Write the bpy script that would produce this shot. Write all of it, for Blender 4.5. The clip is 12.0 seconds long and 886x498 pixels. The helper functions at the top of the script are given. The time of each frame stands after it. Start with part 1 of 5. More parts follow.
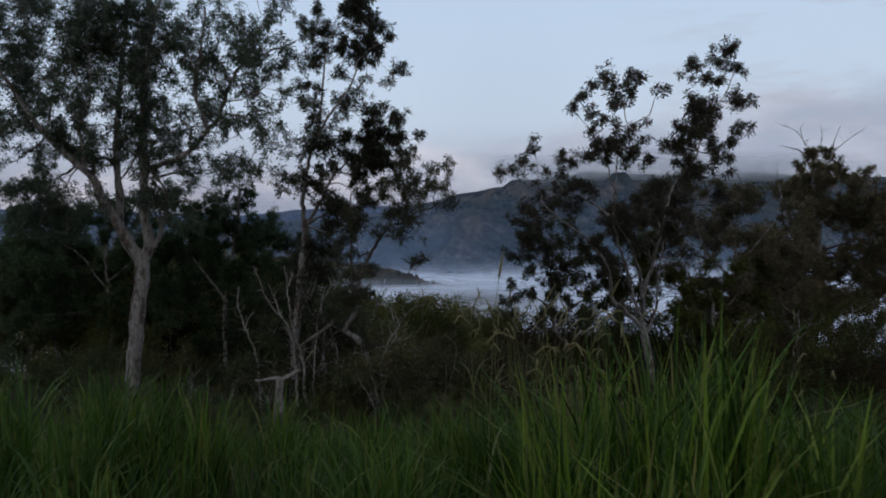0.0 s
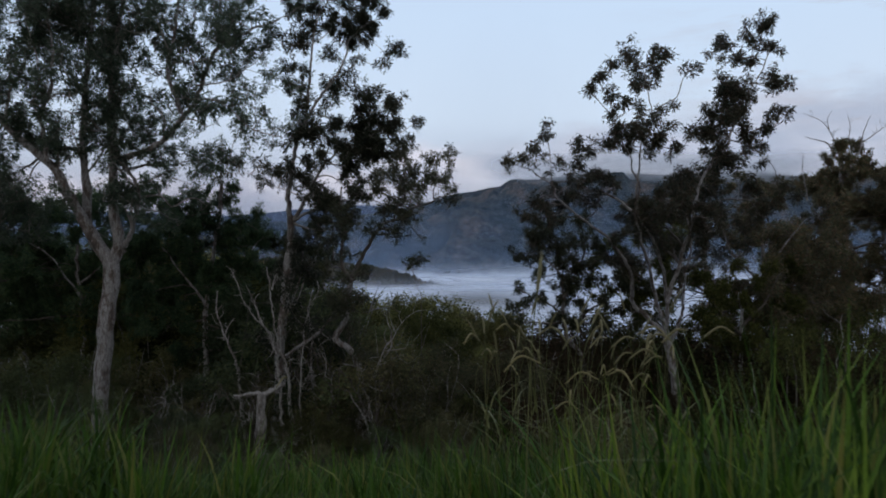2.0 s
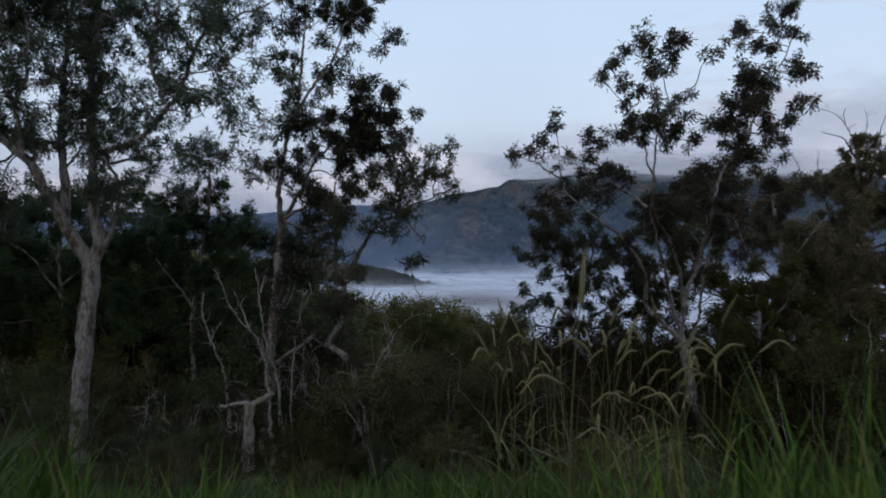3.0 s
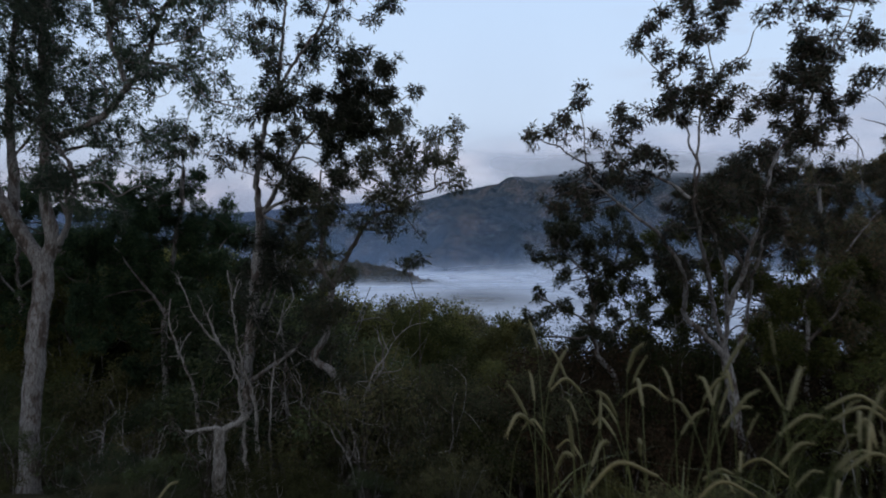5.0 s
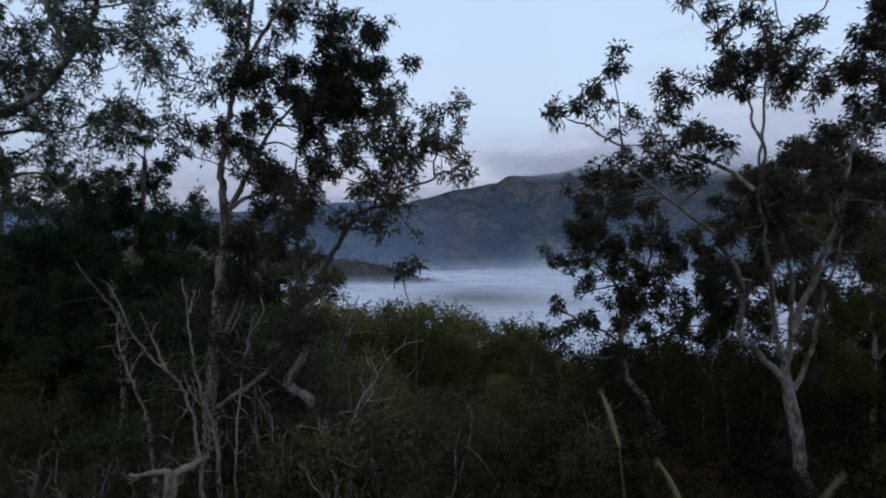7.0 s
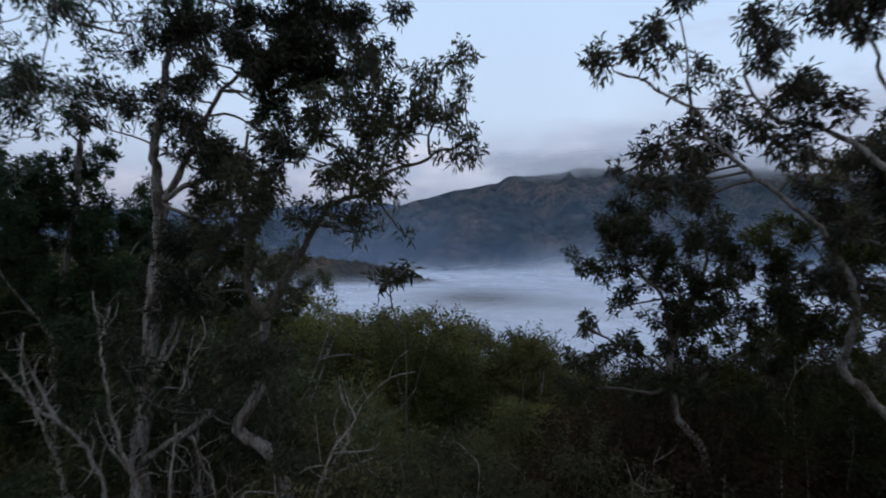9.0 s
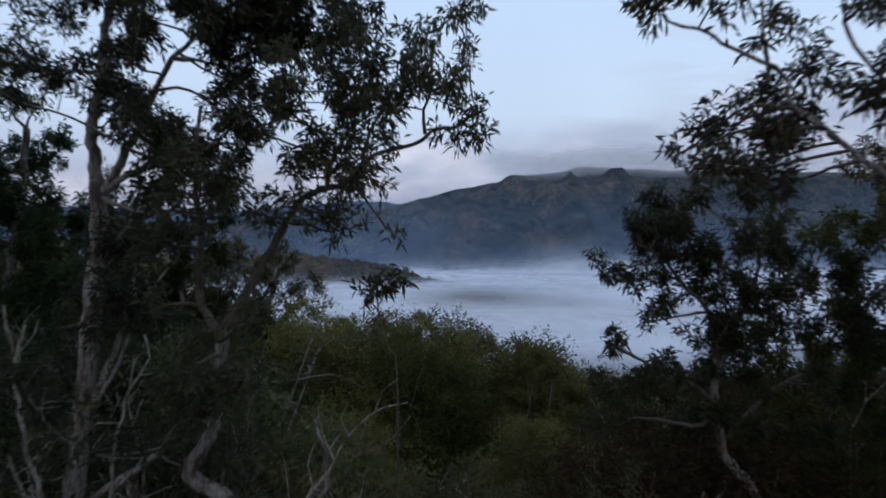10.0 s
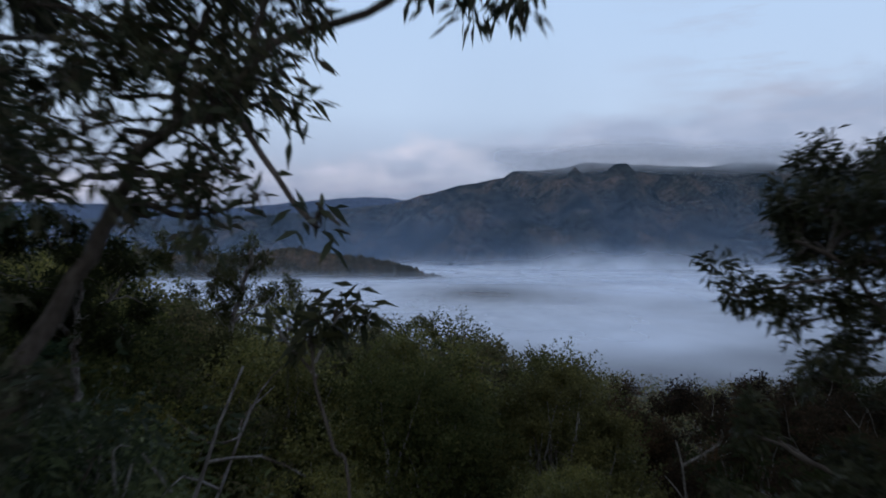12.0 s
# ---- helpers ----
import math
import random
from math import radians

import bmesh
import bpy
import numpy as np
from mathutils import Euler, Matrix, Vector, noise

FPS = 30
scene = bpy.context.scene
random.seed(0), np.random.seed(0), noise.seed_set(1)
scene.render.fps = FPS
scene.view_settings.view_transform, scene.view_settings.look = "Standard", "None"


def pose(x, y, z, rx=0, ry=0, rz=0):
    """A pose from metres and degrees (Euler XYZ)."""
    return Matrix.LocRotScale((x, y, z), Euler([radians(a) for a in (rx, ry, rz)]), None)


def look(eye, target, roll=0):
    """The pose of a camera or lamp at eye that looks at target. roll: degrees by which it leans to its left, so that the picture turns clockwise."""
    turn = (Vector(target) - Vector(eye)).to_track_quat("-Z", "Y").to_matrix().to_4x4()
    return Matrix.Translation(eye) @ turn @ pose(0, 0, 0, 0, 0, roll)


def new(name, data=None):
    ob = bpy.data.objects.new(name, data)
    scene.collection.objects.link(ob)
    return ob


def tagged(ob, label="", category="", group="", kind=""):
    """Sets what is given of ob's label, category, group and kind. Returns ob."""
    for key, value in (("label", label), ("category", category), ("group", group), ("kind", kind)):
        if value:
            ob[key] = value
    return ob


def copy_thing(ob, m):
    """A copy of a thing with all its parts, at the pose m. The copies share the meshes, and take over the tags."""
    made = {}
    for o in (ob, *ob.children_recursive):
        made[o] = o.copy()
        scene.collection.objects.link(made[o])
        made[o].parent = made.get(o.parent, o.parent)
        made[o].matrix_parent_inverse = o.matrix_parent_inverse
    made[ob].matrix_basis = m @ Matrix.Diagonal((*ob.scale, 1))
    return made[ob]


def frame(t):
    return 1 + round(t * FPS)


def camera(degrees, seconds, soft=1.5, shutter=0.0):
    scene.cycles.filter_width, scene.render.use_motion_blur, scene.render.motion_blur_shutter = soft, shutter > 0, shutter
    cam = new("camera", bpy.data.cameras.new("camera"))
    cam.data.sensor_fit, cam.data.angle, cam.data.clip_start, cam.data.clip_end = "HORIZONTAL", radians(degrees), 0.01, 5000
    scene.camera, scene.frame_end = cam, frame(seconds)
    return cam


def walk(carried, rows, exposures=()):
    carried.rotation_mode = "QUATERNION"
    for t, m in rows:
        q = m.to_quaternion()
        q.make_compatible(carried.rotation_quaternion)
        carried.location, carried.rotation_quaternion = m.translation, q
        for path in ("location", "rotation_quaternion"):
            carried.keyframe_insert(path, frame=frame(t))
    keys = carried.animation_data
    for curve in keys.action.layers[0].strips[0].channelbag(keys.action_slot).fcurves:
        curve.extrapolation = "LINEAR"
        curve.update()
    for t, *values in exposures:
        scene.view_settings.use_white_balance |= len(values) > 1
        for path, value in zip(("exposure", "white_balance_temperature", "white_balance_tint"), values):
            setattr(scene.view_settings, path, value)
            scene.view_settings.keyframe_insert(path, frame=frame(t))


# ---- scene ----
cam = camera(61.3, 12.0, soft=1.9, shutter=0.9)
METRES, EYE, TILT, LEAN, TURN = 12.0, 2.2, 0.0, 0.0, 0.0
ROWS = [
    (0.0, 0.0, 0.0, 0.0, 0.0, 0.0, -0.0),
    (0.5, -0.0008, 0.028, -0.0007, -0.02, 0.03, 0.0),
    (1.0, -0.0021, 0.058, -0.0018, -0.07, 0.08, -0.0),
    (1.5, -0.0035, 0.0894, -0.0007, -0.12, 0.02, -0.0),
    (2.0, -0.0049, 0.1218, -0.0004, -0.19, -0.01, 0.02),
    (2.5, -0.0061, 0.1553, -0.0008, -0.24, -0.0, 0.02),
    (3.0, -0.0074, 0.1894, -0.0011, -0.31, -0.0, 0.02),
    (5.0, -0.011, 0.33, 0.0006, -0.35, -0.19, 0.04),
    (5.5, -0.0119, 0.3669, 0.0013, -0.39, -0.21, 0.04),
    (6.0, -0.0118, 0.4042, 0.0025, -0.39, -0.24, 0.05),
    (6.5, -0.0117, 0.4416, 0.0037, -0.39, -0.28, 0.05),
    (8.5, -0.0089, 0.6078, 0.0049, -0.35, -0.23, 0.05),
    (9.0, -0.0084, 0.6561, 0.0056, -0.36, -0.24, 0.06),
    (9.5, -0.0076, 0.7071, 0.0068, -0.34, -0.3, 0.05),
    (10.0, -0.0065, 0.7616, 0.0077, -0.29, -0.32, 0.05),
    (10.5, -0.0056, 0.8185, 0.0085, -0.25, -0.39, 0.01),
    (11.0, -0.0046, 0.877, 0.009, -0.16, -0.49, 0.03),
    (11.5, -0.0034, 0.9379, 0.0093, -0.04, -0.54, 0.06),
    (12.0, -0.0028, 0.9996, 0.0092, 0.01, -0.62, 0.06),
]
walk(cam, [(t, pose(0, 0, EYE, TILT, LEAN, TURN) @ pose(METRES * x, METRES * y, METRES * z, 90 + pitch, roll, yaw)) for t, x, y, z, yaw, pitch, roll in ROWS],
     exposures=[(0.0, 0.02, 7000, 10), (0.4, 0.24, 7000, 10), (3.0, 0.22, 6900, 10), (6.0, 0.22, 6550, 10), (10.8, 0.22, 6550, 10), (11.6, 0.12, 6400, 10), (12.0, 0.04, 6350, 10)])

# ---- sky, sun and exposure ----
world = bpy.data.worlds.new("dusk_sky")
scene.world = world
world.use_nodes = True


def node(tree_, kind, **values):
    n = tree_.nodes.new(kind)
    for key, value in values.items():
        if key in n.inputs:
            n.inputs[key].default_value = value
    return n


def ramp(tree_, source, *stops):
    n = tree_.nodes.new("ShaderNodeValToRGB")
    while len(n.color_ramp.elements) < len(stops):
        n.color_ramp.elements.new(0.5)
    for e, (p, c) in zip(n.color_ramp.elements, stops):
        e.position, e.color = p, (*c, 1) if len(c) == 3 else c
    tree_.links.new(source, n.inputs[0])
    return n.outputs[0]


def mix(tree_, factor, a, b, blend="MIX"):
    n = tree_.nodes.new("ShaderNodeMix")
    n.data_type, n.blend_type = "RGBA", blend
    for value, socket in ((factor, n.inputs[0]), (a, n.inputs[6]), (b, n.inputs[7])):
        if isinstance(value, bpy.types.NodeSocket):
            tree_.links.new(value, socket)
        elif isinstance(value, (int, float)):
            socket.default_value = value
        else:
            socket.default_value = (*value, 1)
    return n.outputs[2]


def maths(tree_, op, a, b=0.0, clamp=False):
    n = tree_.nodes.new("ShaderNodeMath")
    n.operation, n.use_clamp = op, clamp
    for value, socket in ((a, n.inputs[0]), (b, n.inputs[1])):
        if isinstance(value, bpy.types.NodeSocket):
            tree_.links.new(value, socket)
        else:
            socket.default_value = value
    return n.outputs[0]


def noise_of(tree_, vector, scale, detail=4.0, rough=0.55, stretch=None):
    if stretch:
        m = tree_.nodes.new("ShaderNodeMapping")
        m.inputs["Scale"].default_value = stretch
        tree_.links.new(vector, m.inputs[0])
        vector = m.outputs[0]
    n = node(tree_, "ShaderNodeTexNoise", Scale=scale, Detail=detail, Roughness=rough)
    tree_.links.new(vector, n.inputs["Vector"])
    return n.outputs["Fac"]


def paint_sky():
    t = world.node_tree
    t.nodes.clear()
    coord = t.nodes.new("ShaderNodeTexCoord").outputs["Generated"]
    split = t.nodes.new("ShaderNodeSeparateXYZ")
    t.links.new(coord, split.inputs[0])
    up, side = split.outputs[2], split.outputs[0]
    air = t.nodes.new("ShaderNodeTexSky")
    air.sky_type, air.sun_disc = "NISHITA", False
    air.sun_elevation, air.sun_rotation = radians(4), radians(200)
    air.air_density, air.dust_density, air.ozone_density = 1.0, 0.6, 2.0
    clear = mix(t, 1.0, air.outputs[0], (SKY_GAIN, SKY_GAIN, SKY_GAIN), "MULTIPLY")
    # pale high veil over the clear sky, greyer and faintly pink towards the ground
    veil = ramp(t, up, (0.0, (0.30, 0.33, 0.46)), (0.07, (0.36, 0.39, 0.53)), (0.11, (0.47, 0.55, 0.73)), (0.17, (0.56, 0.69, 0.90)), (0.3, (0.53, 0.69, 0.94)), (0.45, (0.48, 0.59, 0.82)), (1.0, (0.36, 0.445, 0.64)))
    sky = mix(t, 0.88, clear, veil)
    # soft bank of cloud low down, and grey streaks higher to one side
    billow = noise_of(t, coord, 5.0, 6.0, 0.6, (1, 1, 2.2))
    tilt = maths(t, "MULTIPLY", maths(t, "MINIMUM", side, 0.45), -0.14)
    height = maths(t, "ADD", maths(t, "ADD", up, tilt), maths(t, "MULTIPLY", maths(t, "SUBTRACT", billow, 0.5), 0.16))
    bank = ramp(t, height, (0.1, (1, 1, 1)), (0.138, (0, 0, 0)))
    glow = noise_of(t, coord, 9.0, 5.0, 0.55, (1, 1, 2.5))
    tone = mix(t, ramp(t, glow, (0.42, (0, 0, 0)), (0.68, (1, 1, 1))), (0.35, 0.41, 0.56), (0.52, 0.57, 0.72))
    sky = mix(t, maths(t, "MULTIPLY", bank, ramp(t, side, (-0.1, (0.5, 0.5, 0.5)), (0.15, (0.82, 0.82, 0.82)))), sky, tone)
    rim = maths(t, "MULTIPLY", ramp(t, height, (0.075, (0, 0, 0)), (0.112, (1, 1, 1)), (0.14, (0, 0, 0))), ramp(t, side, (-0.05, (1, 1, 1)), (0.08, (0, 0, 0))))
    rim = maths(t, "MULTIPLY", rim, ramp(t, glow, (0.4, (0.15, 0.15, 0.15)), (0.6, (1, 1, 1))))
    sky = mix(t, maths(t, "MULTIPLY", rim, 0.7), sky, (0.74, 0.72, 0.83))
    streak = noise_of(t, coord, 4.0, 6.0, 0.62, (1, 1, 6.0))
    mask = maths(t, "MULTIPLY", ramp(t, streak, (0.45, (0, 0, 0)), (0.62, (1, 1, 1))), ramp(t, side, (0.2, (0, 0, 0)), (0.42, (1, 1, 1))))
    sky = mix(t, maths(t, "MULTIPLY", mask, 0.85), sky, (0.42, 0.45, 0.57))
    # the sky is dimmer and warmer behind, where the sun has gone down
    sky = mix(t, 1.0, sky, ramp(t, maths(t, "ADD", maths(t, "MULTIPLY", split.outputs[1], 0.5), 0.5), (0.25, (0.8, 0.75, 0.68)), (0.72, (1, 1, 1))), "MULTIPLY")
    back = node(t, "ShaderNodeBackground", Strength=SKY_STRENGTH)
    t.links.new(sky, back.inputs[0])
    t.links.new(back.outputs[0], t.nodes.new("ShaderNodeOutputWorld").inputs[0])


SKY_GAIN, SKY_STRENGTH = 0.1, 1.0
paint_sky()
sun = new("sun", bpy.data.lights.new("sun", "SUN"))
sun.data.energy, sun.data.angle, sun.data.color = 0.08, radians(30), (1.0, 0.93, 0.86)
sun.matrix_world = look((-8, -20, 22), (0, 10, 0))


# ---- materials ----
def material(name, roughness=0.8, specular=0.3):
    m = bpy.data.materials.new(name)
    m.use_nodes = True
    b = m.node_tree.nodes["Principled BSDF"]
    b.inputs["Roughness"].default_value = roughness
    b.inputs["Specular IOR Level"].default_value = specular
    return m, m.node_tree, b


def bump(t, b, height, strength, distance):
    n = node(t, "ShaderNodeBump", Strength=strength, Distance=distance)
    t.links.new(height, n.inputs["Height"])
    t.links.new(n.outputs[0], b.inputs["Normal"])


def leaf_material(name, *colours, shine=0.5, own=True):
    m, t, b = material(name, shine, 0.06 if shine > 0.7 else 0.2)
    rnd = t.nodes.new("ShaderNodeNewGeometry").outputs["Random Per Island"]
    steps = [((i + 0.0) / max(1, len(colours) - 1), c) for i, c in enumerate(colours)]
    base = ramp(t, rnd, *steps)
    coord = t.nodes.new("ShaderNodeTexCoord").outputs["Object"]
    patch = ramp(t, noise_of(t, coord, 1.3, 3.0), (0.35, (0.85, 0.85, 0.85)), (0.65, (1.6, 1.52, 1.4)))
    base = mix(t, 1.0, base, patch, "MULTIPLY")
    plant = t.nodes.new("ShaderNodeObjectInfo").outputs["Random"]
    base = mix(t, 1.0, base, ramp(t, plant, (0.0, (0.5, 0.52, 0.55)), (0.5, (0.9, 0.9, 0.9)), (1.0, (1.5, 1.4, 1.2))), "MULTIPLY") if own else base
    t.links.new(base, b.inputs["Base Color"])
    tr = t.nodes.new("ShaderNodeBsdfTranslucent")
    t.links.new(base, tr.inputs[0])
    s = t.nodes.new("ShaderNodeMixShader")
    s.inputs[0].default_value = 0.42
    t.links.new(b.outputs[0], s.inputs[1])
    t.links.new(tr.outputs[0], s.inputs[2])
    t.links.new(s.outputs[0], t.nodes["Material Output"].inputs[0])
    return m


def bark_material(name, pale, brown, dark):
    m, t, b = material(name, 0.85, 0.2)
    coord = t.nodes.new("ShaderNodeTexCoord").outputs["Object"]
    patch = noise_of(t, coord, 5.0, 6.0, 0.7, (1.6, 1.6, 0.6))
    fine = noise_of(t, coord, 30.0, 6.0, 0.7, (1.5, 1.5, 0.35))
    c = ramp(t, patch, (0.36, dark), (0.43, brown), (0.5, pale), (0.6, pale), (0.68, brown))
    c = mix(t, ramp(t, fine, (0.42, (0, 0, 0)), (0.62, (0.8, 0.8, 0.8))), c, dark)
    t.links.new(c, b.inputs["Base Color"])
    bump(t, b, maths(t, "ADD", fine, patch), 0.7, 0.02)
    return m


LEAF = {
    "leaf_olive": leaf_material("leaf_olive", (0.03, 0.05, 0.04), (0.054, 0.082, 0.062), (0.082, 0.112, 0.082), (0.048, 0.074, 0.07)),
    "leaf_dark": leaf_material("leaf_dark", (0.033, 0.045, 0.03), (0.06, 0.074, 0.044), (0.09, 0.095, 0.057), (0.08, 0.068, 0.048)),
    "leaf_bronze": leaf_material("leaf_bronze", (0.033, 0.045, 0.032), (0.062, 0.072, 0.045), (0.105, 0.092, 0.06), (0.115, 0.078, 0.064)),
    "leaf_broad": leaf_material("leaf_broad", (0.025, 0.032, 0.018), (0.042, 0.049, 0.026), (0.066, 0.068, 0.037), shine=0.45),
    "leaf_deep": leaf_material("leaf_deep", (0.0397, 0.0754, 0.0476), (0.0715, 0.115, 0.0595), (0.109, 0.155, 0.0771), shine=0.8),
    "leaf_blue": leaf_material("leaf_blue", (0.045, 0.066, 0.032), (0.07, 0.094, 0.046), (0.105, 0.127, 0.063)),
    "leaf_scrub": leaf_material("leaf_scrub", (0.055, 0.066, 0.037), (0.092, 0.102, 0.054), (0.136, 0.13, 0.07), (0.13, 0.108, 0.07), shine=0.8),
    "leaf_yellow": leaf_material("leaf_yellow", (0.045, 0.05, 0.021), (0.071, 0.074, 0.031), (0.104, 0.1, 0.042), shine=0.8),
    # dark green leaves, with some of the slope's shade in their colour
    "leaf_bottle": leaf_material("leaf_bottle", (0.028, 0.038, 0.0155), (0.046, 0.056, 0.022), (0.072, 0.077, 0.029), shine=0.8),
    "leaf_lime": leaf_material("leaf_lime", (0.07, 0.08, 0.027), (0.112, 0.12, 0.041), (0.155, 0.15, 0.054)),
    "leaf_red": leaf_material("leaf_red", (0.028, 0.026, 0.016), (0.047, 0.036, 0.022), (0.07, 0.042, 0.028), shine=0.8),
}
PALE_TWIG = bark_material("pale_twig_bark", (0.3, 0.275, 0.25), (0.2, 0.17, 0.145), (0.11, 0.095, 0.085))
BARK = bark_material("gum_bark", (0.36, 0.34, 0.325), (0.16, 0.12, 0.098), (0.075, 0.062, 0.054))
DEAD = bark_material("dead_wood", (0.4, 0.37, 0.34), (0.2, 0.17, 0.145), (0.1, 0.088, 0.076))
TWIG = bark_material("twig_bark", (0.16, 0.135, 0.115), (0.1, 0.08, 0.065), (0.06, 0.05, 0.042))


def ground_material():
    m, t, b = material("leaf_litter", 0.95, 0.1)
    coord = t.nodes.new("ShaderNodeTexCoord").outputs["Object"]
    big, small = noise_of(t, coord, 0.5, 5.0), noise_of(t, coord, 14.0, 6.0, 0.7)
    c = ramp(t, big, (0.35, (0.035, 0.032, 0.02)), (0.6, (0.05, 0.055, 0.025)))
    c = mix(t, ramp(t, small, (0.45, (0, 0, 0)), (0.6, (0.8, 0.8, 0.8))), c, (0.075, 0.06, 0.04))
    t.links.new(c, b.inputs["Base Color"])
    bump(t, b, small, 0.8, 0.06)
    return m


def grass_material(name, *colours):
    m, t, b = material(name, 0.55, 0.3)
    rnd = t.nodes.new("ShaderNodeNewGeometry").outputs["Random Per Island"]
    base = ramp(t, rnd, *[(i / (len(colours) - 1), c) for i, c in enumerate(colours)])
    coord = t.nodes.new("ShaderNodeTexCoord").outputs["Object"]
    base = mix(t, 1.0, base, ramp(t, noise_of(t, coord, 0.9, 3.0), (0.35, (0.7, 0.75, 0.7)), (0.65, (1.3, 1.2, 1.0))), "MULTIPLY")
    t.links.new(base, b.inputs["Base Color"])
    tr = t.nodes.new("ShaderNodeBsdfTranslucent")
    t.links.new(base, tr.inputs[0])
    s = t.nodes.new("ShaderNodeMixShader")
    s.inputs[0].default_value = 0.35
    t.links.new(b.outputs[0], s.inputs[1])
    t.links.new(tr.outputs[0], s.inputs[2])
    t.links.new(s.outputs[0], t.nodes["Material Output"].inputs[0])
    return m


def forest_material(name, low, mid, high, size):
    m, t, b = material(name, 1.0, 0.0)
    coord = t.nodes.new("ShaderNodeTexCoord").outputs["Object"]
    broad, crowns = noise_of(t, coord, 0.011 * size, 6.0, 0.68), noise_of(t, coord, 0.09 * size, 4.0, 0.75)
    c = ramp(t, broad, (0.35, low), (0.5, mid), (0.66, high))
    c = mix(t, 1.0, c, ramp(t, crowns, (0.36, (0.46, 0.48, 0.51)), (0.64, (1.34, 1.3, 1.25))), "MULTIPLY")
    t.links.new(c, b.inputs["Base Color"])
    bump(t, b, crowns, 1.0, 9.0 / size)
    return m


def mist_material(name, thin, thick, scale, stretch=(1, 1, 1), lo=0.35, hi=0.65, tone=(0.91, 0.95, 1.0), upright=0.0):
    m, t, b = material(name, 1.0, 0.0)
    coord = t.nodes.new("ShaderNodeTexCoord").outputs["Object"]
    cloud = noise_of(t, coord, scale, 5.0, 0.55, stretch)
    edge = t.nodes.new("ShaderNodeAttribute")
    edge.attribute_name = "thickness"
    a = maths(t, "MULTIPLY", ramp(t, cloud, (lo, (thin,) * 3), (hi, (thick,) * 3)), edge.outputs["Fac"], True)
    df = node(t, "ShaderNodeBsdfDiffuse", Color=(*tone, 1))
    through_it = node(t, "ShaderNodeBsdfTranslucent", Color=(*tone, 1))
    both = t.nodes.new("ShaderNodeMixShader")
    both.inputs[0].default_value = upright
    t.links.new(df.outputs[0], both.inputs[1])
    t.links.new(through_it.outputs[0], both.inputs[2])
    s = t.nodes.new("ShaderNodeMixShader")
    t.links.new(a, s.inputs[0])
    t.links.new(t.nodes.new("ShaderNodeBsdfTransparent").outputs[0], s.inputs[1])
    t.links.new(both.outputs[0], s.inputs[2])
    t.links.new(s.outputs[0], t.nodes["Material Output"].inputs[0])
    return m


# ---- mesh helpers ----
def mesh_of(name, verts, faces, mat):
    """A mesh from an array of points and an array of quads."""
    verts, faces = np.asarray(verts, np.float32), np.asarray(faces, np.int32)
    me = bpy.data.meshes.new(name)
    me.vertices.add(len(verts))
    me.vertices.foreach_set("co", verts.ravel())
    me.loops.add(faces.size)
    me.loops.foreach_set("vertex_index", faces.ravel())
    me.polygons.add(len(faces))
    me.polygons.foreach_set("loop_start", np.arange(len(faces), dtype=np.int32) * 4)
    me.update(calc_edges=True)
    me.validate()
    me.materials.append(mat)
    return me


def part(name, verts, faces, mat, parent, label="", smooth=False):
    ob = new(name, mesh_of(name, verts, faces, mat))
    ob.parent = parent
    if smooth:
        ob.data.polygons.foreach_set("use_smooth", [True] * len(ob.data.polygons))
    return tagged(ob, label)


class Pile:
    """Collects quads from many small pieces into one mesh."""

    def __init__(self):
        self.v, self.f, self.n = [], [], 0

    def add(self, v, f):
        self.v.append(np.asarray(v, float))
        self.f.append(np.asarray(f, int) + self.n)
        self.n += len(v)

    def arrays(self):
        return np.concatenate(self.v), np.concatenate(self.f)


def spline(points, step):
    """A smooth curve through the points, sampled about every step metres."""
    p = np.asarray(points, float)
    p = np.vstack([2 * p[0] - p[1], p, 2 * p[-1] - p[-2]])
    out = []
    for a, b, c, d in zip(p, p[1:], p[2:], p[3:]):
        n = max(2, int(np.linalg.norm(c - b) / step))
        u = (np.arange(n) / n)[:, None]
        out.append(0.5 * (2 * b + (c - a) * u + (2 * a - 5 * b + 4 * c - d) * u**2 + (3 * b - a - 3 * c + d) * u**3))
    return np.vstack(out + [p[-2:-1]])


def tube(pts, radii, sides):
    pts, radii = np.asarray(pts, float), np.asarray(radii, float)
    way = np.gradient(pts, axis=0)
    way /= np.linalg.norm(way, axis=1, keepdims=True) + 1e-9
    ref = np.where(np.abs(way[:, 2:3]) > 0.8, [[1.0, 0, 0]], [[0, 0, 1.0]])
    ref = np.repeat(ref[:1], len(pts), 0) if np.abs(np.dot(way, ref[0])).max() < 0.97 else ref
    u = np.cross(way, ref)
    u /= np.linalg.norm(u, axis=1, keepdims=True) + 1e-9
    w = np.cross(way, u)
    a = np.arange(sides) * 2 * np.pi / sides
    ring = np.cos(a)[None, :, None] * u[:, None] + np.sin(a)[None, :, None] * w[:, None]
    v = (pts[:, None] + ring * radii[:, None, None] if radii.ndim == 1 else pts[:, None] + ring * radii[:, :, None]).reshape(-1, 3)
    i, j = np.meshgrid(np.arange(len(pts) - 1), np.arange(sides), indexing="ij")
    k = (j + 1) % sides
    f = np.stack([i * sides + j, i * sides + k, (i + 1) * sides + k, (i + 1) * sides + j], -1).reshape(-1, 4)
    return v, f


def unit(v):
    return v / (np.linalg.norm(v, axis=-1, keepdims=True) + 1e-9)


